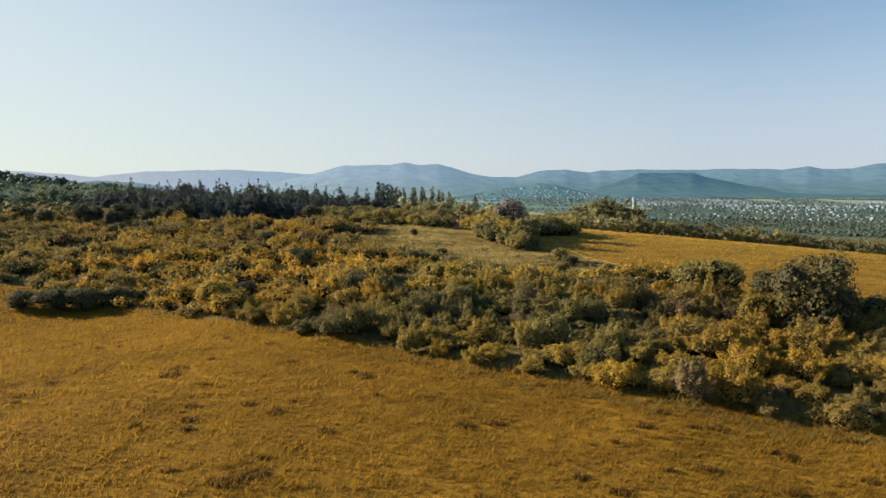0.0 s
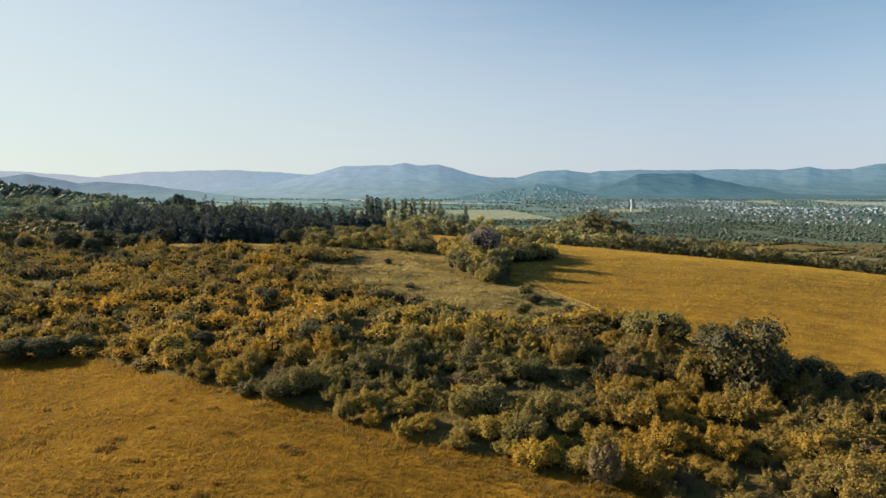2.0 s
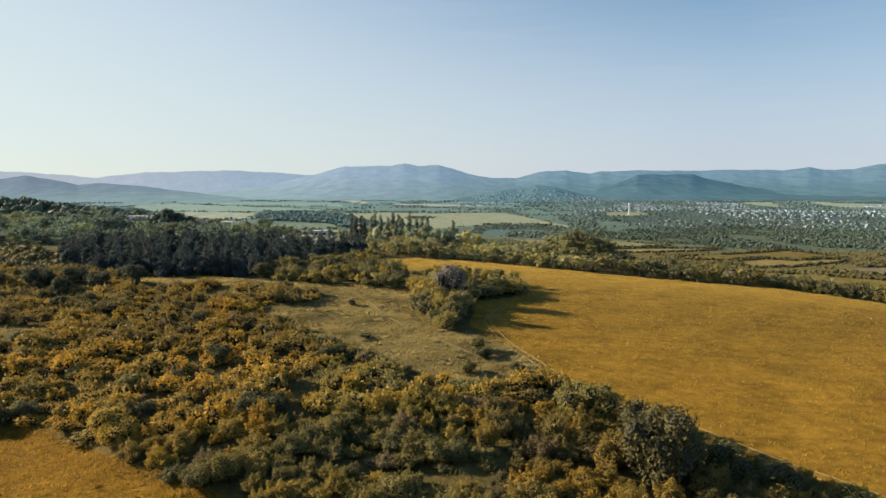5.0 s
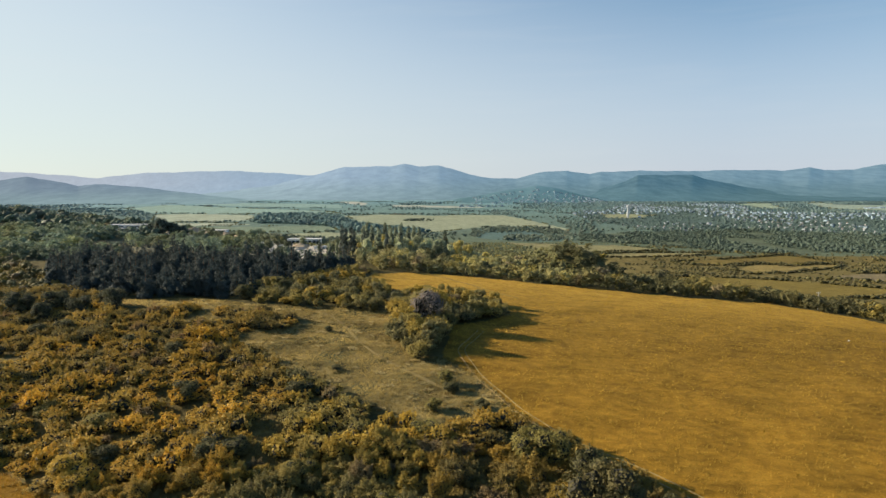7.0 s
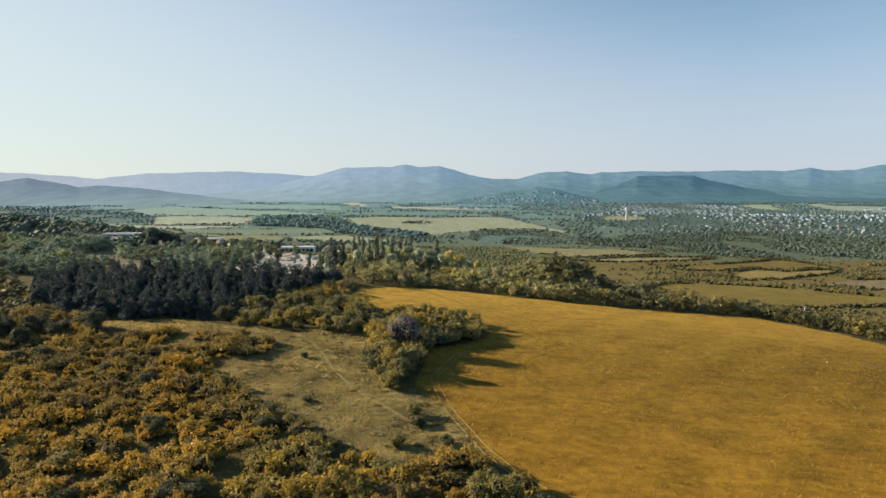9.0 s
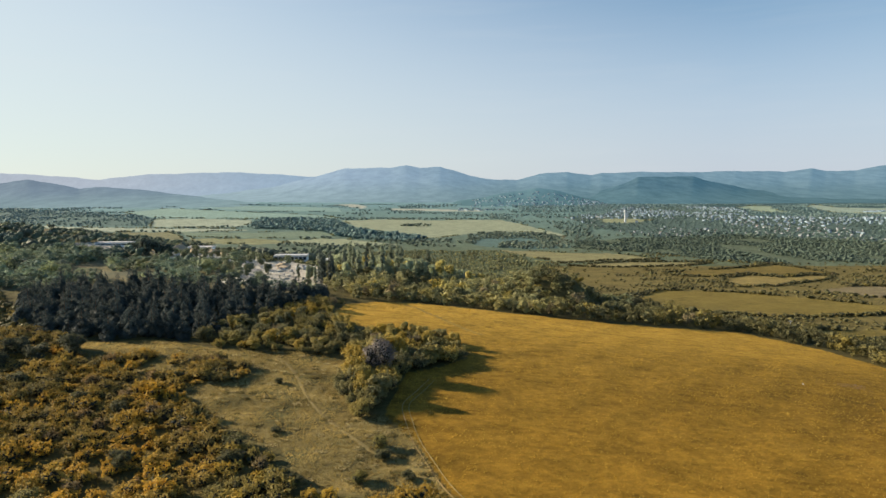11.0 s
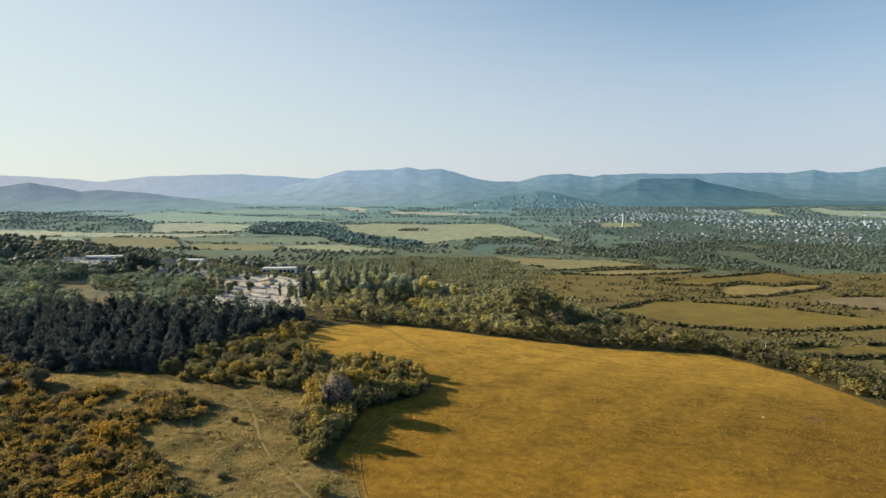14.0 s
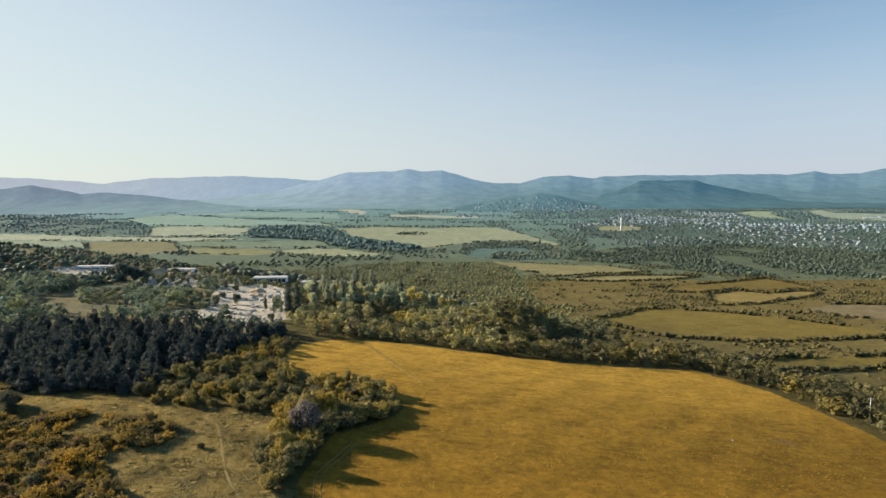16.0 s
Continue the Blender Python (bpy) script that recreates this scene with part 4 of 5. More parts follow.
massed("scrubland", "leafy olive trees and bushes below the knoll", "scrub", TREES, [(x, y, q * RNG.uniform(0.9, 1.5), r, t * 1.15, c * (1.08, 1.16, 1.3)) for x, y, q, r, t, c in near_rows if RNG.random() < 0.75])
rows = [q for q in rows if not (q[1] < 415 and q[0] < 150)]
for x, y in scattered(RNG, BACK_WOOD, 6.5):
    rows.append((x, y, RNG.uniform(1.1, 2.0), RNG.uniform(0, 6.28), RNG.uniform(0.6, 1.0), np.array((0.11, 0.13, 0.095)) * RNG.uniform(0.7, 1.3)))
massed("scrubland", "grey-green scrub and bushes on the valley side", "scrub", FAR_TREES, rows)

# woods of the valley floor: place, spacing, size, haze-blued tint and how much of it is bare
rows = []
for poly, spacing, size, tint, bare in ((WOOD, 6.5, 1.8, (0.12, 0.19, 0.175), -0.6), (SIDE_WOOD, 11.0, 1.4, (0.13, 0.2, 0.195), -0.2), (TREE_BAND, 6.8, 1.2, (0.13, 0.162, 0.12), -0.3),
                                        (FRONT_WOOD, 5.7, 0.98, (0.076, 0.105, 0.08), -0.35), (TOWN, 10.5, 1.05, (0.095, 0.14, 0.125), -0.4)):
    for x, y in scattered(RNG, poly, spacing, keep_off=[f for f, c in FIELDS]):
        lush = noise.noise(Vector((x * 0.016, y * 0.009, 7.0)))
        if lush < bare or abs(x) > 0.8 * y + 60:
            continue
        # haze painted into the tint: paler and bluer with distance
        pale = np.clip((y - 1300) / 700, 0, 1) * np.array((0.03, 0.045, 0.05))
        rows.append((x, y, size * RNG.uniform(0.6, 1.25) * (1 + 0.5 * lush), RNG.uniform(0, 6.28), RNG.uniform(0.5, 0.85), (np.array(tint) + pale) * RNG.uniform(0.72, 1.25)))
VALE_WOODS = [(-900, 800), (-300, 720), (-50, 900), (300, 880), (560, 800), (520, 500), (900, 800), (1500, 1500), (1700, 2300), (300, 2400), (-900, 2400), (-1500, 1800)]
for x, y in scattered(RNG, VALE_WOODS, 10.0, keep_off=FIELD_POLYS + [WOOD, SIDE_WOOD, TOWN]):
    lines = noise.noise(Vector((x * 0.0045, y * 0.012, 7.0))) + 0.5 * noise.noise(Vector((x * 0.016, y * 0.02, 2.0)))
    if lines < (0.16 if x < 250 else -0.15) or abs(x) > 0.8 * y + 60:
        continue
    # distance haze mixed into the tint of these lines too
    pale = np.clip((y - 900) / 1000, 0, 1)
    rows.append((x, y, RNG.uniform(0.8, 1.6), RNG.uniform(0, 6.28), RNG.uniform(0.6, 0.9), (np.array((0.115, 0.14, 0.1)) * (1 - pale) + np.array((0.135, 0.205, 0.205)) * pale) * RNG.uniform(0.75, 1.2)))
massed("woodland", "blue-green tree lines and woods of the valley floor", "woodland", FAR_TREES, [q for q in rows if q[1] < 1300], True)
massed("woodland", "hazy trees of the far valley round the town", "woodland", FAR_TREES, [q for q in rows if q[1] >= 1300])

# ---- dry grass ----


def grass(name, label, poly, count, tall, wide, tint, seed, test=None, drifts=0.3):
    """Tussocks of dry grass: leaning blades."""
    g = np.random.default_rng(seed)
    p = np.array(poly, float)
    xy = g.uniform(p.min(0), p.max(0), (count * 4, 2))
    ok = inside(xy[:, 0], xy[:, 1], poly)
    if test is not None:
        ok &= test(xy[:, 0], xy[:, 1])
    xy = xy[ok][:count]
    n = len(xy)
    clump = np.array([noise.noise(Vector((a * 0.35, b * 0.9, 1.0))) for a, b in xy])
    z = height(xy[:, 0], xy[:, 1])
    vs = []
    for k in range(3):
        w = g.uniform(0, 2 * math.pi, n)
        h = tall * (0.55 + 0.8 * g.random(n)) * (1 + 0.5 * clump)
        d = np.c_[np.cos(w), np.sin(w)] * wide * 0.5
        o = xy + g.normal(size=(n, 2)) * wide
        lean = g.normal(size=(n, 2)) * h[:, None] * 0.3 + (0.12, -0.03)
        vs.append(np.stack([np.c_[o - d, z - 0.05], np.c_[o + d, z - 0.05], np.c_[o + lean, z + h]], 1))
    v = np.stack(vs, 1).reshape(-1, 3)
    drift = np.array([noise.noise(Vector((a * 0.09, b * 0.16, 5.0))) for a, b in xy])
    col = np.repeat(np.array(tint) * (1 + 0.18 * clump[:, None] + drifts * drift[:, None]) * g.uniform(0.88, 1.12, (n, 1)), 9, 0)
    ob = new(name, mesh_of(name, v, np.arange(len(v)).reshape(-1, 3), M_GRASS, col))
    return tagged(ob, label, "grass", kind="stuff")


grass("grass", "tall dry golden grass of the near meadow", [(-75, 11), (75, 11), (45, 42), (-20, 72), (-75, 95)], 88000, 0.25, 0.055, (0.262, 0.155, 0.021), 21, lambda x, y: in_near_field(x, y) & (y > 20 + 9 * np.sin(x * 12.9) * np.sin(y * 7.7)))
grass("grass", "dry golden grass of the open field", FIELD, 34000, 0.3, 0.12, (0.385, 0.25, 0.041), 22)
grass("grass", "dull olive grass between the shrubs of the thicket", THICKET, 24000, 0.45, 0.16, (0.17, 0.132, 0.038), 24)
grass("grass", "pale dry grass of the clearing", CLEARING, 20000, 0.28, 0.1, (0.27, 0.205, 0.07), 23, drifts=0.8)

grass("weeds", "olive-brown weeds along the thicket's foot", [(-75, 20), (75, 10), (45, 44), (-20, 74), (-75, 95)], 5200, 0.5, 0.1, (0.2, 0.15, 0.05), 25, lambda x, y: np.abs(y - np.interp(x, NEAR_EDGE_X, NEAR_EDGE_Y) - 0.4 + 0.8 * np.sin(x * 1.3)) < 0.9)

grass("weeds", "dull olive grass in front of the thicket", [(-8, 20), (75, -10), (75, 24), (45, 40), (-8, 60)], 9000, 0.34, 0.08, (0.185, 0.145, 0.05), 26, lambda x, y: np.abs(y - np.interp(x, NEAR_EDGE_X, NEAR_EDGE_Y) + 1.6 - 0.7 * np.sin(x * 0.9)) < 1.0 + 0.03 * np.clip(x, 0, 40))

# grey-violet weeds in the open field
grass("weeds", "low grey-violet weeds in the golden field", [(138, 160), (145, 159), (146, 164), (139, 165)], 70, 0.2, 0.3, (0.25, 0.17, 0.1), 31)

# ---- hedgerows round the valley fields ----
rows = []
for poly, colour in FIELDS:
    p = np.array(poly + poly[:1], float)
    if p[:, 1].min() > 1700:
        continue
    for a, b in zip(p[:-1], p[1:]):
        step = 1.6 if a[1] < 800 else 5.5
        for u in np.arange(0, 1, step / np.linalg.norm(b - a)):
            x, y = a + (b - a) * u + RNG.normal(size=2) * 1.2
            if noise.noise(Vector((x * 0.02, y * 0.02, 4.0))) > (-0.3 if y < 800 else 0.06):
                # near tint darkened for the hedges' shaded sides, far tint blued for haze
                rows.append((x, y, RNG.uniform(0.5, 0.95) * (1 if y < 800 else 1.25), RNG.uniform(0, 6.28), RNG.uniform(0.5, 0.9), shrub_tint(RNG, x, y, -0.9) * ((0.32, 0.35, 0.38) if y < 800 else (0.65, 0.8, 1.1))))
for k in range(40):
    x, y = RNG.uniform(-75, -10), RNG.uniform(1305, 1340)
    rows.append((x, y, RNG.uniform(0.9, 1.5), RNG.uniform(0, 6.28), RNG.uniform(0.6, 0.9), np.array((0.1, 0.125, 0.09))))
massed("hedgerow", "olive hedgerows along the valley fields, their shade in the tint", "hedgerow", FAR_TREES, rows)

# ---- tracks ----


def smooth_line(pts, n=12):
    p = np.array([pts[0], *pts, pts[-1]], float)
    out = []
    for a, b, c, d in zip(p[:-3], p[1:-2], p[2:-1], p[3:]):
        for u in np.linspace(0, 1, n, endpoint=False):
            out.append(0.5 * (2 * b + (c - a) * u + (2 * a - 5 * b + 4 * c - d) * u * u + (3 * b - a - 3 * c + d) * u**3))
    return np.array(out + [p[-1]])


def rut(name, pts, offset, wide, parent, material=None):
    """One worn wheel rut, a thin strip that follows the ground."""
    line = smooth_line(pts)
    d = np.gradient(line, axis=0)
    d /= np.linalg.norm(d, axis=1)[:, None]
    side = np.c_[d[:, 1], -d[:, 0]]
    g = np.random.default_rng(len(pts))
    w = wide * (0.7 + 0.6 * g.random((len(line), 1)))
    vs = [np.c_[q, height(q[:, 0], q[:, 1]) + up] for q, up in ((line + side * (offset - w), 0.0), (line + side * (offset - w * 0.5), 0.09), (line + side * (offset + w * 0.5), 0.09), (line + side * (offset + w), 0.0))]
    v = np.stack(vs, 1).reshape(-1, 3)
    i = np.arange(len(line) - 1)[:, None] * 4
    f = np.stack([i + np.arange(3), i + np.arange(1, 4), i + np.arange(5, 8), i + np.arange(4, 7)], -1).reshape(-1, 4)
    return child(name, mesh_of(name, v, f, material or M_SOIL, smooth=True), parent)


track = tagged(new("track"), "pale trodden double-rut track along the field's edge", "track", kind="structure")
EDGE_TRACK = [(27, 141), (24.5, 133), (22, 124), (23.5, 114.5), (25.8, 105), (29, 96), (32.2, 88.5), (37, 81), (46, 71), (53, 62), (62, 52)]
rut("rut", EDGE_TRACK, -0.7, 0.08, track, M_WORN)
rut("rut", EDGE_TRACK, 0.7, 0.09, track)
path = tagged(new("footpath"), "faint pale path worn through the clearing's grass", "path", kind="structure")
rut("rut", [(-14, 152), (-9, 146), (-4, 136), (2, 123), (8, 114), (16, 104), (22, 98)], 0.0, 0.42, path, M_WORN)
path = tagged(new("footpath"), "faint bleached path across the golden field", "path", kind="structure")
rut("rut", [(8, 244), (16, 238), (25, 221), (34, 203), (42, 190)], 0.0, 0.9, path, M_BLEACHED)
road = tagged(new("track"), "pale gravel field road bending on the valley floor", "track", kind="structure")
rut("rut", [(247, 1145), (236, 1095), (222, 1045), (206, 1005)], 0.0, 3.2, road)

# ---- buildings ----


def gabled(bm, w, d, h, rise):
    """Walls with gable ends, no roof."""
    a = [(-w / 2, -d / 2), (w / 2, -d / 2), (w / 2, d / 2), (-w / 2, d / 2)]
    lo, hi = [bm.verts.new((x, y, -1.5)) for x, y in a], [bm.verts.new((x, y, h)) for x, y in a]
    g0, g1 = bm.verts.new((-w / 2, 0, h + rise)), bm.verts.new((w / 2, 0, h + rise))
    bm.faces.new((lo[0], lo[1], hi[1], hi[0]))
    bm.faces.new((lo[2], lo[3], hi[3], hi[2]))
    bm.faces.new((lo[1], lo[2], hi[2], g1, hi[1]))
    bm.faces.new((lo[3], lo[0], hi[0], g0, hi[3]))
    return bm


def slab(bm, corners, thick):
    """A flat board of some thickness over four corners."""
    c = [Vector(p) for p in corners]
    n = (c[1] - c[0]).cross(c[3] - c[0]).normalized() * thick
    lo, hi = [bm.verts.new(p) for p in c], [bm.verts.new(p + n) for p in c]
    bm.faces.new(lo[::-1])
    bm.faces.new(hi)
    for i in range(4):
        j = (i + 1) % 4
        bm.faces.new((lo[i], lo[j], hi[j], hi[i]))
    return bm


def house(w, d, h, rise, roof, label, walls):
    """A small gabled house: walls, two roof slopes, chimney, windows."""
    ob = tagged(new("house"), label, "house", "houses of the town")
    part("wall", gabled(bmesh.new(), w, d, h, rise), walls, ob)
    o, ew = 0.5, w / 2 + 0.4
    k = rise / (d / 2)
    bm = slab(bmesh.new(), ((-ew, -d / 2 - o, h - o * k), (ew, -d / 2 - o, h - o * k), (ew, 0, h + rise + 0.02), (-ew, 0, h + rise + 0.02)), 0.2)
    slab(bm, ((ew, d / 2 + o, h - o * k), (-ew, d / 2 + o, h - o * k), (-ew, 0, h + rise + 0.02), (ew, 0, h + rise + 0.02)), 0.2)
    r = part("roof", bm, roof, ob)
    part("chimney", box(bmesh.new(), w * 0.2, w * 0.2 + 0.6, 0.3, 0.9, h + rise * 0.4, h + rise + 0.9), M_ROOF, r)
    for x in (-w * 0.25, w * 0.25):
        part("window", box(bmesh.new(), x - 0.7, x + 0.7, -d / 2 - 0.04, -d / 2 + 0.1, 1.0, 2.4), M_DARK, ob)
    return ob


MODELS = [house(11, 8.5, 3.6, 3.4, M_ROOF, "white-rendered house with a red-brown tiled gable roof", M_WALL), house(9, 8, 5.2, 3.0, M_ROOF, "tall grey house with a red-brown tiled roof", M_GREYWALL),
          house(12, 9, 3.4, 2.6, M_GREYROOF, "low grey house with a pale grey roof", M_GREYWALL), house(15, 10, 6.0, 3.0, M_GREYROOF, "large pale house with a grey pitched roof", M_WALL)]
spots = scattered(RNG, TOWN, 15.0, keep_off=[f for f, c in FIELDS])
spots = [p for p in spots if noise.noise(Vector((p[0] * 0.006, p[1] * 0.004, 1.0))) + 0.6 * noise.noise(Vector((p[0] * 0.02, p[1] * 0.012, 4.0))) > -0.22]
spots.sort(key=lambda p: math.hypot(*p) + RNG.normal() * 120)
for k, (x, y) in enumerate(spots[:300]):
    m = Matrix.Translation((x, y, float(height(x, y)))) @ Matrix.Rotation(RNG.choice((0.3, 1.87)) + RNG.normal() * 0.25, 4, "Z") @ Matrix.Scale(RNG.uniform(0.36, 0.62), 4)
    if k < 4:
        MODELS[k].matrix_basis = m
    else:
        copy_thing(MODELS[k % 4], m)


def far_houses(name, label, places, seed):
    """Houses too far to pick apart: walls and roof slopes, joined."""
    g = np.random.default_rng(seed)
    vs, fs, mats = [], [], []
    for k, (x, y, z) in enumerate(places):
        w, d, h, r, a = g.uniform(2.0, 3.4), g.uniform(1.8, 2.8), g.uniform(2, 3.6), g.uniform(1.2, 1.8), g.uniform(0, 3.14)
        v = np.array([(-w, -d, -4), (w, -d, -4), (w, d, -4), (-w, d, -4), (-w, -d, h), (w, -d, h), (w, d, h), (-w, d, h), (-w, 0, h + r), (w, 0, h + r)])
        c_, s_ = math.cos(a), math.sin(a)
        vs.append(np.c_[v[:, 0] * c_ - v[:, 1] * s_ + x, v[:, 0] * s_ + v[:, 1] * c_ + y, v[:, 2] + z])
        fs.append(np.array([(0, 1, 5, 4), (2, 3, 7, 6), (1, 2, 6, 5), (3, 0, 4, 7), (5, 6, 9, 9), (7, 4, 8, 8), (4, 5, 9, 8), (6, 7, 8, 9)]) + k * 10)
        mats += [0] * 6 + [1] * 2
    v, f = np.concatenate(vs), np.concatenate(fs)
    me = bpy.data.meshes.new(name)
    me.from_pydata(v.tolist(), [], [[i for n, i in enumerate(q) if i not in q[:n]] for q in f.tolist()])
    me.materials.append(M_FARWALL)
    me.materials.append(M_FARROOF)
    me.polygons.foreach_set("material_index", np.array(mats, np.int32))
    return tagged(new(name, me), label, "houses", kind="stuff")


places = [(x, y, float(height(x, y))) for x, y in spots[300:]]
far_houses("far_houses", "far white and red-roofed houses of the town", places, 41)
places = []
for k in range(240):
    T, S = RNG.uniform(0.05, 0.27), RNG.uniform(-0.98, -0.2)
    x, y, z = hillside(np.array([T]), np.array([S]))
    places.append((x[0], y[0], z[0] + 0.5))
far_houses("far_houses", "white houses scattered over the wooded hillside", places, 42)
places = [(x, y, float(height(x, y))) for x, y in zip(RNG.uniform(60, 200, 34), RNG.uniform(1830, 1960, 34))]
far_houses("far_houses", "white works buildings at the foot of the mountain", places, 43)
places = [(1210 + 9 * k, 1745 + 4 * k, float(height(1210 + 9 * k, 1745 + 4 * k))) for k in range(12)]
far_houses("far_houses", "row of long white sheds in the far meadow", places, 44)

# slim white water tower of the town
tower = tagged(new("water_tower"), "slim white concrete water tower above the town", "tower")
tower.location = (428, 1378, float(height(428, 1378)))
bm = bmesh.new()
bmesh.ops.create_cone(bm, cap_ends=True, segments=14, radius1=2.6, radius2=2.1, depth=22, matrix=Matrix.Translation((0, 0, 11)))
part("shaft", bm, M_WHITE, tower)
bm = bmesh.new()
bmesh.ops.create_cone(bm, cap_ends=True, segments=14, radius1=2.4, radius2=3.6, depth=2.0, matrix=Matrix.Translation((0, 0, 23.01)))
bmesh.ops.create_cone(bm, cap_ends=True, segments=14, radius1=3.6, radius2=3.4, depth=4.0, matrix=Matrix.Translation((0, 0, 26.01)))
part("tank", bm, M_WHITE, tower)
bm = bmesh.new()
bmesh.ops.create_cone(bm, cap_ends=True, segments=14, radius1=3.5, radius2=0.3, depth=1.2, matrix=Matrix.Translation((0, 0, 28.62)))
part("roof", bm, M_GREYROOF, tower)


def long_building(label, x, y, turn, w, d, h, bays):
    """A low flat-roofed works building with a row of dark openings."""
    ob = tagged(new("works_building"), label, "building")
    ob.matrix_basis = Matrix.Translation((x, y, float(height(x, y)))) @ Matrix.Rotation(turn, 4, "Z")
    bm = bmesh.new()
    step, pier = w / bays, 0.5
    box(bm, -w / 2, w / 2, -d / 2 + 0.35, d / 2, -2.0, h)
    box(bm, -w / 2, w / 2, -d / 2, -d / 2 + 0.345, -2.0, 1.0)
    box(bm, -w / 2, w / 2, -d / 2, -d / 2 + 0.345, h - 0.8, h)
    for i in range(bays + 1):
        c = -w / 2 + pier / 2 + i * (w - pier) / bays
        box(bm, c - pier / 2, c + pier / 2, -d / 2 + 0.002, -d / 2 + 0.345, 1.002, h - 0.802)
    part("wall", bm, M_WORKS, ob)
    part("roof", box(bmesh.new(), -w / 2 - 0.3, w / 2 + 0.3, -d / 2 - 0.3, d / 2 + 0.3, h + 0.003, h + 0.35), M_PALEROOF, ob)
    for i in range(bays):
        c = -w / 2 + pier / 2 + (i + 0.5) * (w - pier) / bays
        hw = ((w - pier) / bays - pier) / 2 - 0.02
        part("window", box(bmesh.new(), c - hw, c + hw, -d / 2 + 0.26, -d / 2 + 0.342, 1.02, h - 0.82), M_DARK, ob)
    return ob


long_building("long white flat-roofed works building with dark openings", -86, 446, 0.08, 24, 9, 4.2, 8)
long_building("white works hall with dark doors beside the poplars", -52, 437, -0.05, 17, 8, 4.6, 5)
long_building("low white building among the poplars", -14, 560, 0.2, 16, 8, 4.0, 5)
long_building("long pale low sheds on the wooded hill", -198, 412, 0.12, 24, 7, 2.6, 7)
long_building("pale works shed behind the rubble", -150, 440, 0.0, 18, 8, 3.5, 5)


def rubble(label, poly, count, seed):
    """Broken slabs and blocks lying about."""
    g = np.random.default_rng(seed)
    vs, fs = [], []
    p = np.array(poly, float)
    xy = g.uniform(p.min(0), p.max(0), (count * 4, 2))
    xy = xy[inside(xy[:, 0], xy[:, 1], poly)][:count]
    cube = np.array(CUBE, float)
    quads = np.array([(0, 1, 3, 2), (4, 6, 7, 5), (0, 4, 5, 1), (2, 3, 7, 6), (0, 2, 6, 4), (1, 5, 7, 3)])
    for k, (x, y) in enumerate(xy):
        s = g.uniform(0.25, 1.1) * np.array((g.uniform(0.6, 1.8), g.uniform(0.5, 1.2), g.uniform(0.3, 0.8)))
        rot = np.array(Euler((g.normal() * 0.25, g.normal() * 0.25, g.uniform(0, 6.28))).to_matrix())
        vs.append((cube * s * g.uniform(0.8, 1.1, (8, 3))) @ rot.T + (x, y, float(height(x, y)) + s[2] * 0.5))
        fs.append(quads + 8 * k)
    return tagged(new("rubble", mesh_of("rubble", np.concatenate(vs), np.concatenate(fs), M_SAND)), label, "rubble", kind="stuff")


rubble("pale concrete rubble strewn over the works yard", YARDS[1], 420, 51)
rubble("pale broken slabs on the works yard", YARDS[0], 110, 52)
rubble("pale rubble round the hill sheds", YARDS[2], 100, 53)


def sand_mound(x, y, r, tall, seed):
    """A rounded mound of tipped sand and stone."""
    bm = bmesh.new()
    bmesh.ops.create_icosphere(bm, subdivisions=3, radius=1.0)
    for v in bm.verts:
        k = 1 + 0.3 * noise.noise(v.co * 1.7 + Vector((seed, 0, 0))) + 0.1 * noise.noise(v.co * 5.0)
        v.co = Vector((v.co.x * r * k, v.co.y * r * 0.8 * k, (max(v.co.z, -0.3) ** 1 if v.co.z < 0 else v.co.z ** 1.4) * tall * k))
    me = bpy.data.meshes.new("sand_mound")
    bm.to_mesh(me)
    bm.free()
    me.materials.append(M_TIPPED)
    ob = tagged(new("sand_mound", me), "tan mound of tipped sandy spoil on the works yard", "mound", "mounds of the yard")
    ob.location = (x, y, float(height(x, y)))
    return ob


for k, (x, y, r, tall) in enumerate(((-166, 412, 6, 4.0), (-157, 418, 7, 5.0), (-146, 415, 5, 3.4), (-138, 428, 6, 4.2), (-127, 424, 5, 3.0), (-116, 420, 4, 2.4), (-72, 372, 5, 2.2), (-66, 352, 4, 1.8))):
    sand_mound(x, y, r, tall, k * 3.1)


def parked_van(x, y, turn):
    """A small white van: body, windscreen, four wheels."""
    ob = tagged(new("van"), "white van parked on the pale works yard", "van", "vans of the yard")
    ob.matrix_basis = Matrix.Translation((x, y, float(height(x, y)) + 0.02)) @ Matrix.Rotation(turn, 4, "Z")
    bm = box(bmesh.new(), -2.4, 1.2, -0.95, 0.95, 0.35, 2.1)
    box(bm, 1.203, 2.4, -0.95, 0.95, 0.35, 1.15)
    bmesh.ops.bevel(bm, geom=bm.edges[:], offset=0.12, segments=1, affect="EDGES")
    part("body", bm, M_WHITE, ob)
    part("windscreen", slab(bmesh.new(), ((1.24, -0.85, 2.0), (1.24, 0.85, 2.0), (1.75, 0.85, 1.17), (1.75, -0.85, 1.17)), -0.04), M_DARK, ob)
    for wx in (-1.5, 1.6):
        for wy in (-0.9, 0.9):
            bm = bmesh.new()
            bmesh.ops.create_cone(bm, cap_ends=True, segments=12, radius1=0.36, radius2=0.36, depth=0.24, matrix=Matrix.Translation((wx, wy, 0.36)) @ Matrix.Rotation(math.pi / 2, 4, "X"))
            part("wheel", bm, M_DARK, ob)
    return ob


for k in range(4):
    parked_van(-56 + k * 4.2, 347 + k * 1.5, 1.5 + 0.1 * k)

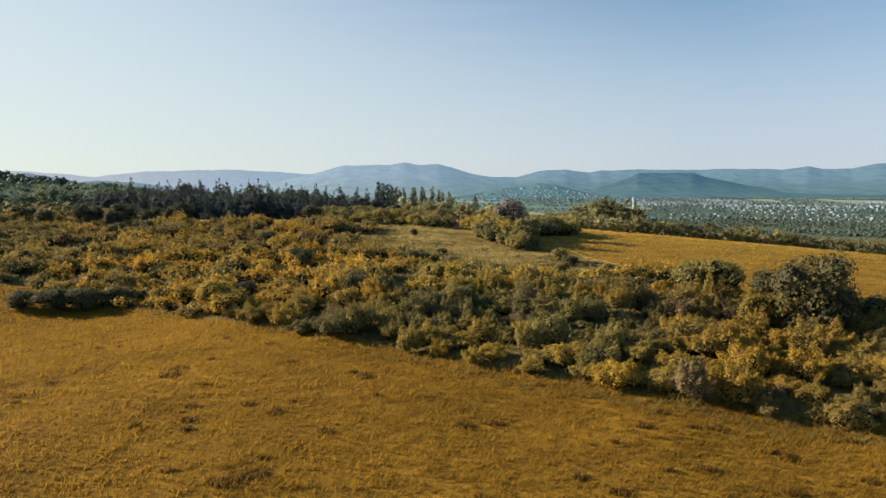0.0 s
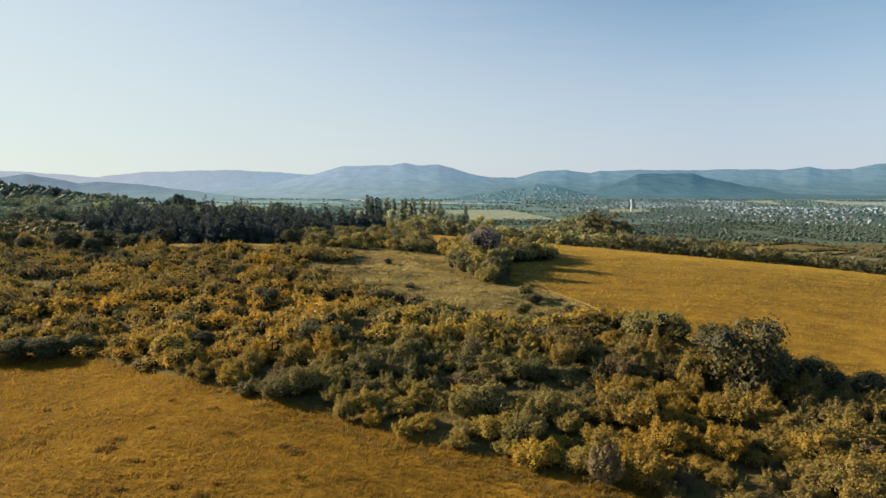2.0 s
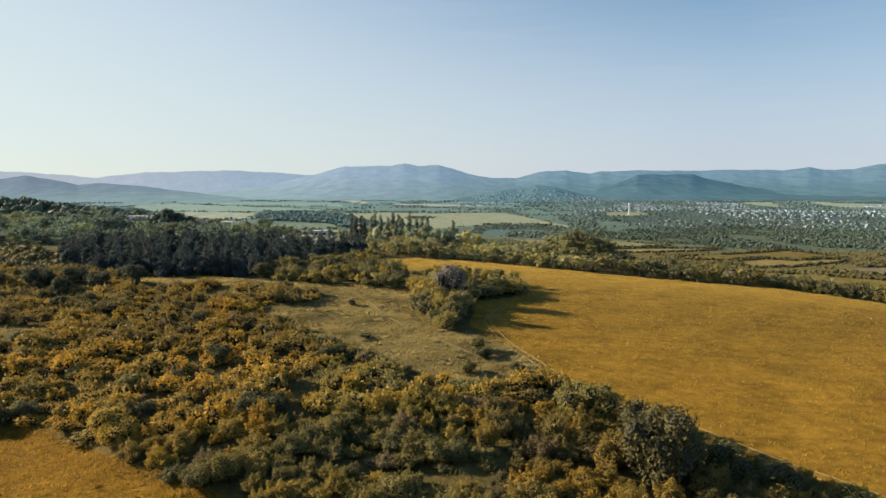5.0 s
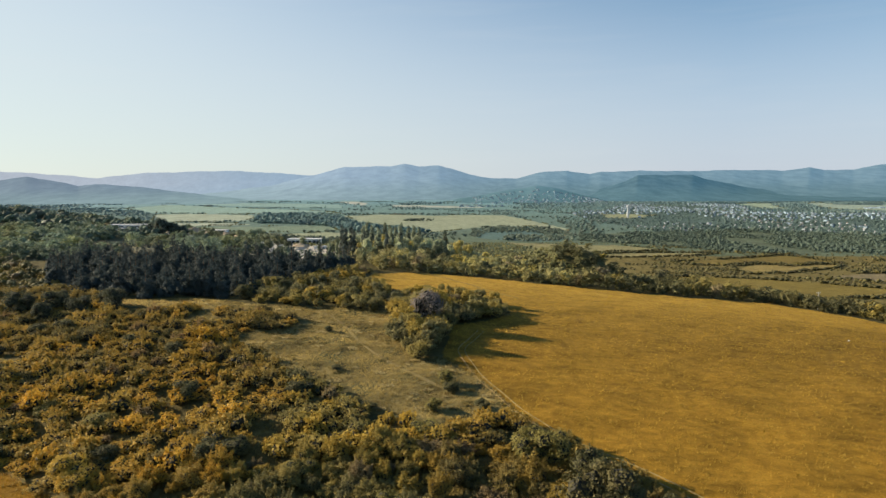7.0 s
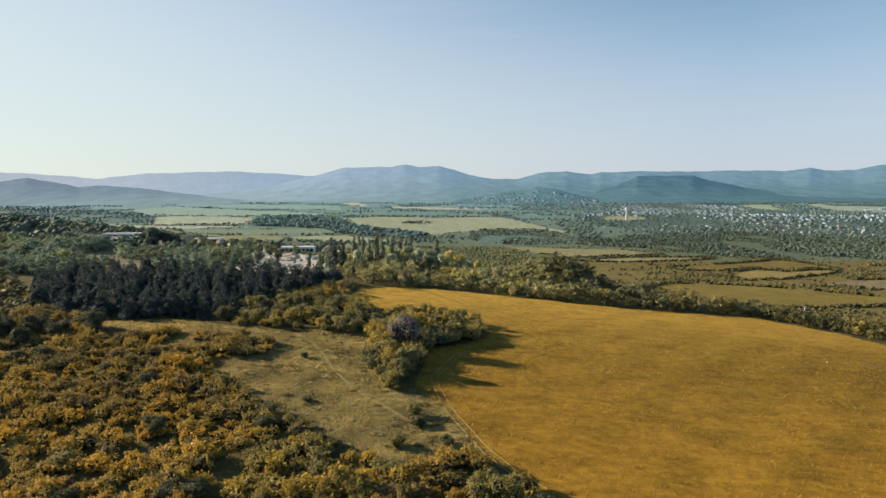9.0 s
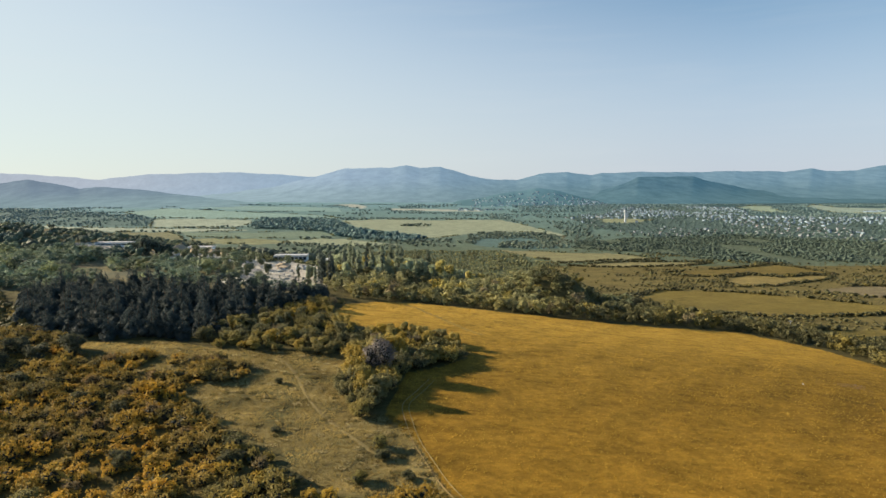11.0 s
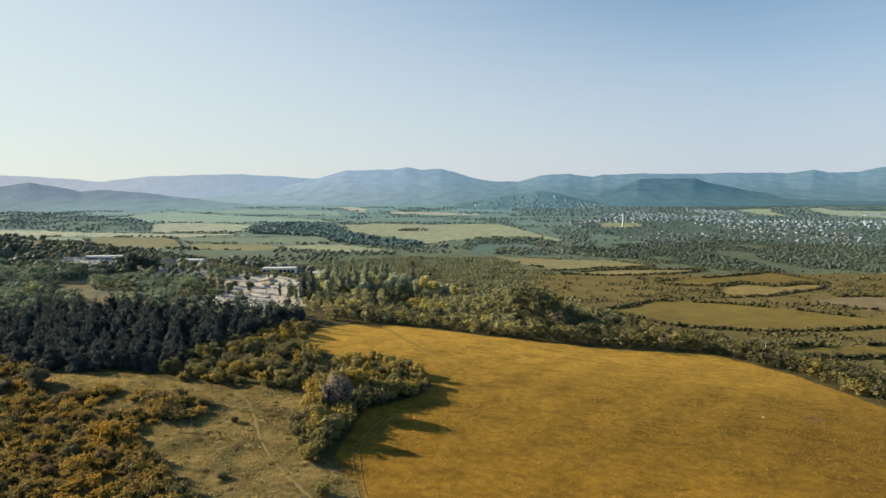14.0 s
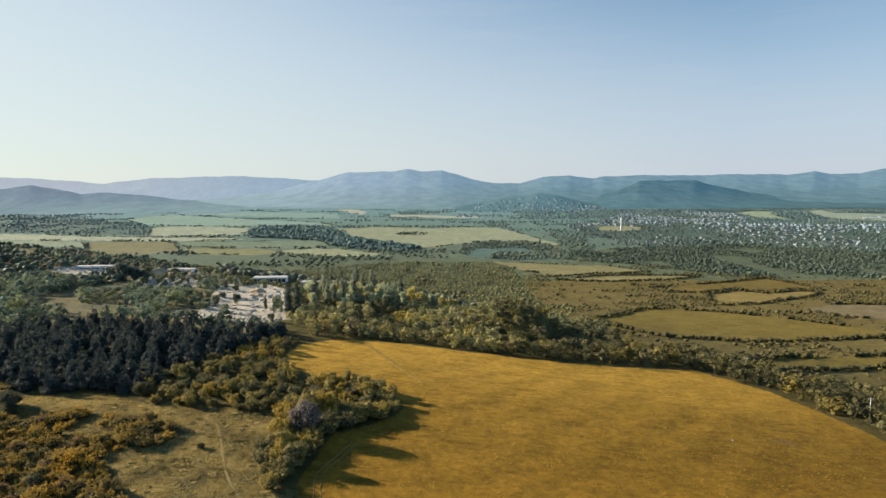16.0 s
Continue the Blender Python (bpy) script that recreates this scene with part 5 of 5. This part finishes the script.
# ---- poles and huts at the field's right edge ----


def utility_pole(x, y, tall):
    ob = tagged(new("utility_pole"), "pale concrete utility pole in the hedge", "pole", "poles of the field edge")
    ob.location = (x, y, float(height(x, y)))
    bm = bmesh.new()
    bmesh.ops.create_cone(bm, cap_ends=True, segments=10, radius1=0.2, radius2=0.12, depth=tall + 0.6, matrix=Matrix.Translation((0, 0, tall / 2 - 0.3)))
    part("post", bm, M_CONCRETE, ob)
    part("crossarm", box(bmesh.new(), -0.9, 0.9, -0.08, 0.08, tall - 0.5, tall - 0.35), M_STEEL, ob)
    for px in (-0.75, 0.0, 0.75):
        bm = bmesh.new()
        bmesh.ops.create_cone(bm, cap_ends=True, segments=8, radius1=0.07, radius2=0.04, depth=0.25, matrix=Matrix.Translation((px, 0, tall - 0.22)))
        part("insulator", bm, M_WHITE, ob)
    return ob


for x, y, tall in ((174, 250, 7.5), (185, 190, 8.0), (205, 120, 8.0)):
    utility_pole(x, y, tall)


def hut(x, y, turn, w, d, h):
    """A small garden hut with a single pale sloping roof."""
    ob = tagged(new("hut"), "small hut with a pale sheet roof in the hedge", "hut", "huts of the hedge")
    ob.matrix_basis = Matrix.Translation((x, y, float(height(x, y)))) @ Matrix.Rotation(turn, 4, "Z")
    part("wall", box(bmesh.new(), -w / 2, w / 2, -d / 2, d / 2, -1.0, h), M_CONCRETE, ob)
    part("roof", slab(bmesh.new(), ((-w / 2 - 0.3, -d / 2 - 0.3, h + 0.05), (w / 2 + 0.3, -d / 2 - 0.3, h + 0.05), (w / 2 + 0.3, d / 2 + 0.3, h + 0.9), (-w / 2 - 0.3, d / 2 + 0.3, h + 0.9)), 0.12), M_GREYROOF, ob)
    part("door", box(bmesh.new(), -0.45, 0.45, -d / 2 - 0.05, -d / 2 - 0.003, 0.0, 2.0), M_BARK, ob)
    return ob


for x, y, turn, w in ((184.5, 208, -0.9, 5), (192, 190, -1.0, 4)):
    hut(x, y, turn, w * 0.7, 2.6, 2.0)

# a pale stone in the open field
stone = bmesh.new()
bmesh.ops.create_icosphere(stone, subdivisions=2, radius=0.25)
for v in stone.verts:
    v.co = v.co * (1 + 0.2 * noise.noise(v.co * 2.0))
    v.co.z *= 0.6
me = bpy.data.meshes.new("stone")
stone.to_mesh(me)
stone.free()
me.materials.append(M_CONCRETE)
ob = tagged(new("stone", me), "pale weathered stone lying in the golden field", "stone")
ob.location = (127.3, 159.6, float(height(127.3, 159.6)) + 0.14)


def tussocks(label, spots, tint, seed):
    """Dark weedy clumps that stand in the grass."""
    g = np.random.default_rng(seed)
    v = []
    for x, y, r in spots:
        for k in range(int(260 * r * r) + 40):
            a, q = g.uniform(0, 6.28), r * math.sqrt(g.random())
            px, py = x + q * math.cos(a) * 1.5, y + q * math.sin(a)
            z, h, w = float(height(px, py)), g.uniform(0.12, 0.38), g.uniform(0, 3.14)
            dx, dy = 0.06 * math.cos(w), 0.06 * math.sin(w)
            v += [(px - dx, py - dy, z - 0.04), (px + dx, py + dy, z - 0.04), (px + g.normal() * 0.12, py + g.normal() * 0.12, z + h)]
    col = np.tile(tint, (len(v), 1)) * np.repeat(g.uniform(0.6, 1.3, (len(v) // 3, 1)), 3, 0)
    ob = new("tussocks", mesh_of("tussocks", v, np.arange(len(v)).reshape(-1, 3), M_GRASS, col))
    return tagged(ob, label, "grass", kind="stuff")


MEADOW_SPOTS = ((-7.7, 46.7, 0.7), (-8.8, 47.8, 0.4), (-23.9, 48.0, 0.9), (-13.0, 40.2, 0.7), (-13.2, 30.8, 0.9), (-11.9, 31.6, 0.8), (-0.1, 37.8, 0.6), (-9.0, 37.1, 0.5), (-18.2, 37.7, 0.5), (-15.5, 42.0, 0.5), (6.1, 31.1, 0.5), (-33.0, 47.0, 0.4), (-23.9, 49.6, 0.8), (-18.7, 39.2, 0.6))
g = np.random.default_rng(62)
SMALL_SPOTS = [(x, y, g.uniform(0.15, 0.4)) for x, y in g.uniform((-45, 20), (30, 62), (70, 2)) if in_near_field(x, y + 3)]
tussocks("small brown tufts scattered through the meadow", SMALL_SPOTS, (0.17, 0.1, 0.024), 63)
tussocks("dark brown weedy tussocks in the golden meadow", [(x, y, r * 0.7) for x, y, r in MEADOW_SPOTS], (0.13, 0.08, 0.026), 61)
g = np.random.default_rng(64)
OPEN_SPOTS = [(x, y, g.uniform(0.25, 0.8)) for x, y in g.uniform((-60, 90), (30, 165), (420, 2)) if inside(x, y, CLEARING)]
tussocks("dull olive weed clumps in the pale clearing", OPEN_SPOTS[::2], (0.15, 0.13, 0.055), 65)
tussocks("bleached straw clumps in the pale clearing", OPEN_SPOTS[1::2], (0.38, 0.32, 0.16), 66)
tussocks("pale dry seed heads behind the thicket", [(41 + 1.3 * k, 60.5 + 0.2 * k, 0.5) for k in range(5)], (0.42, 0.38, 0.3), 67)
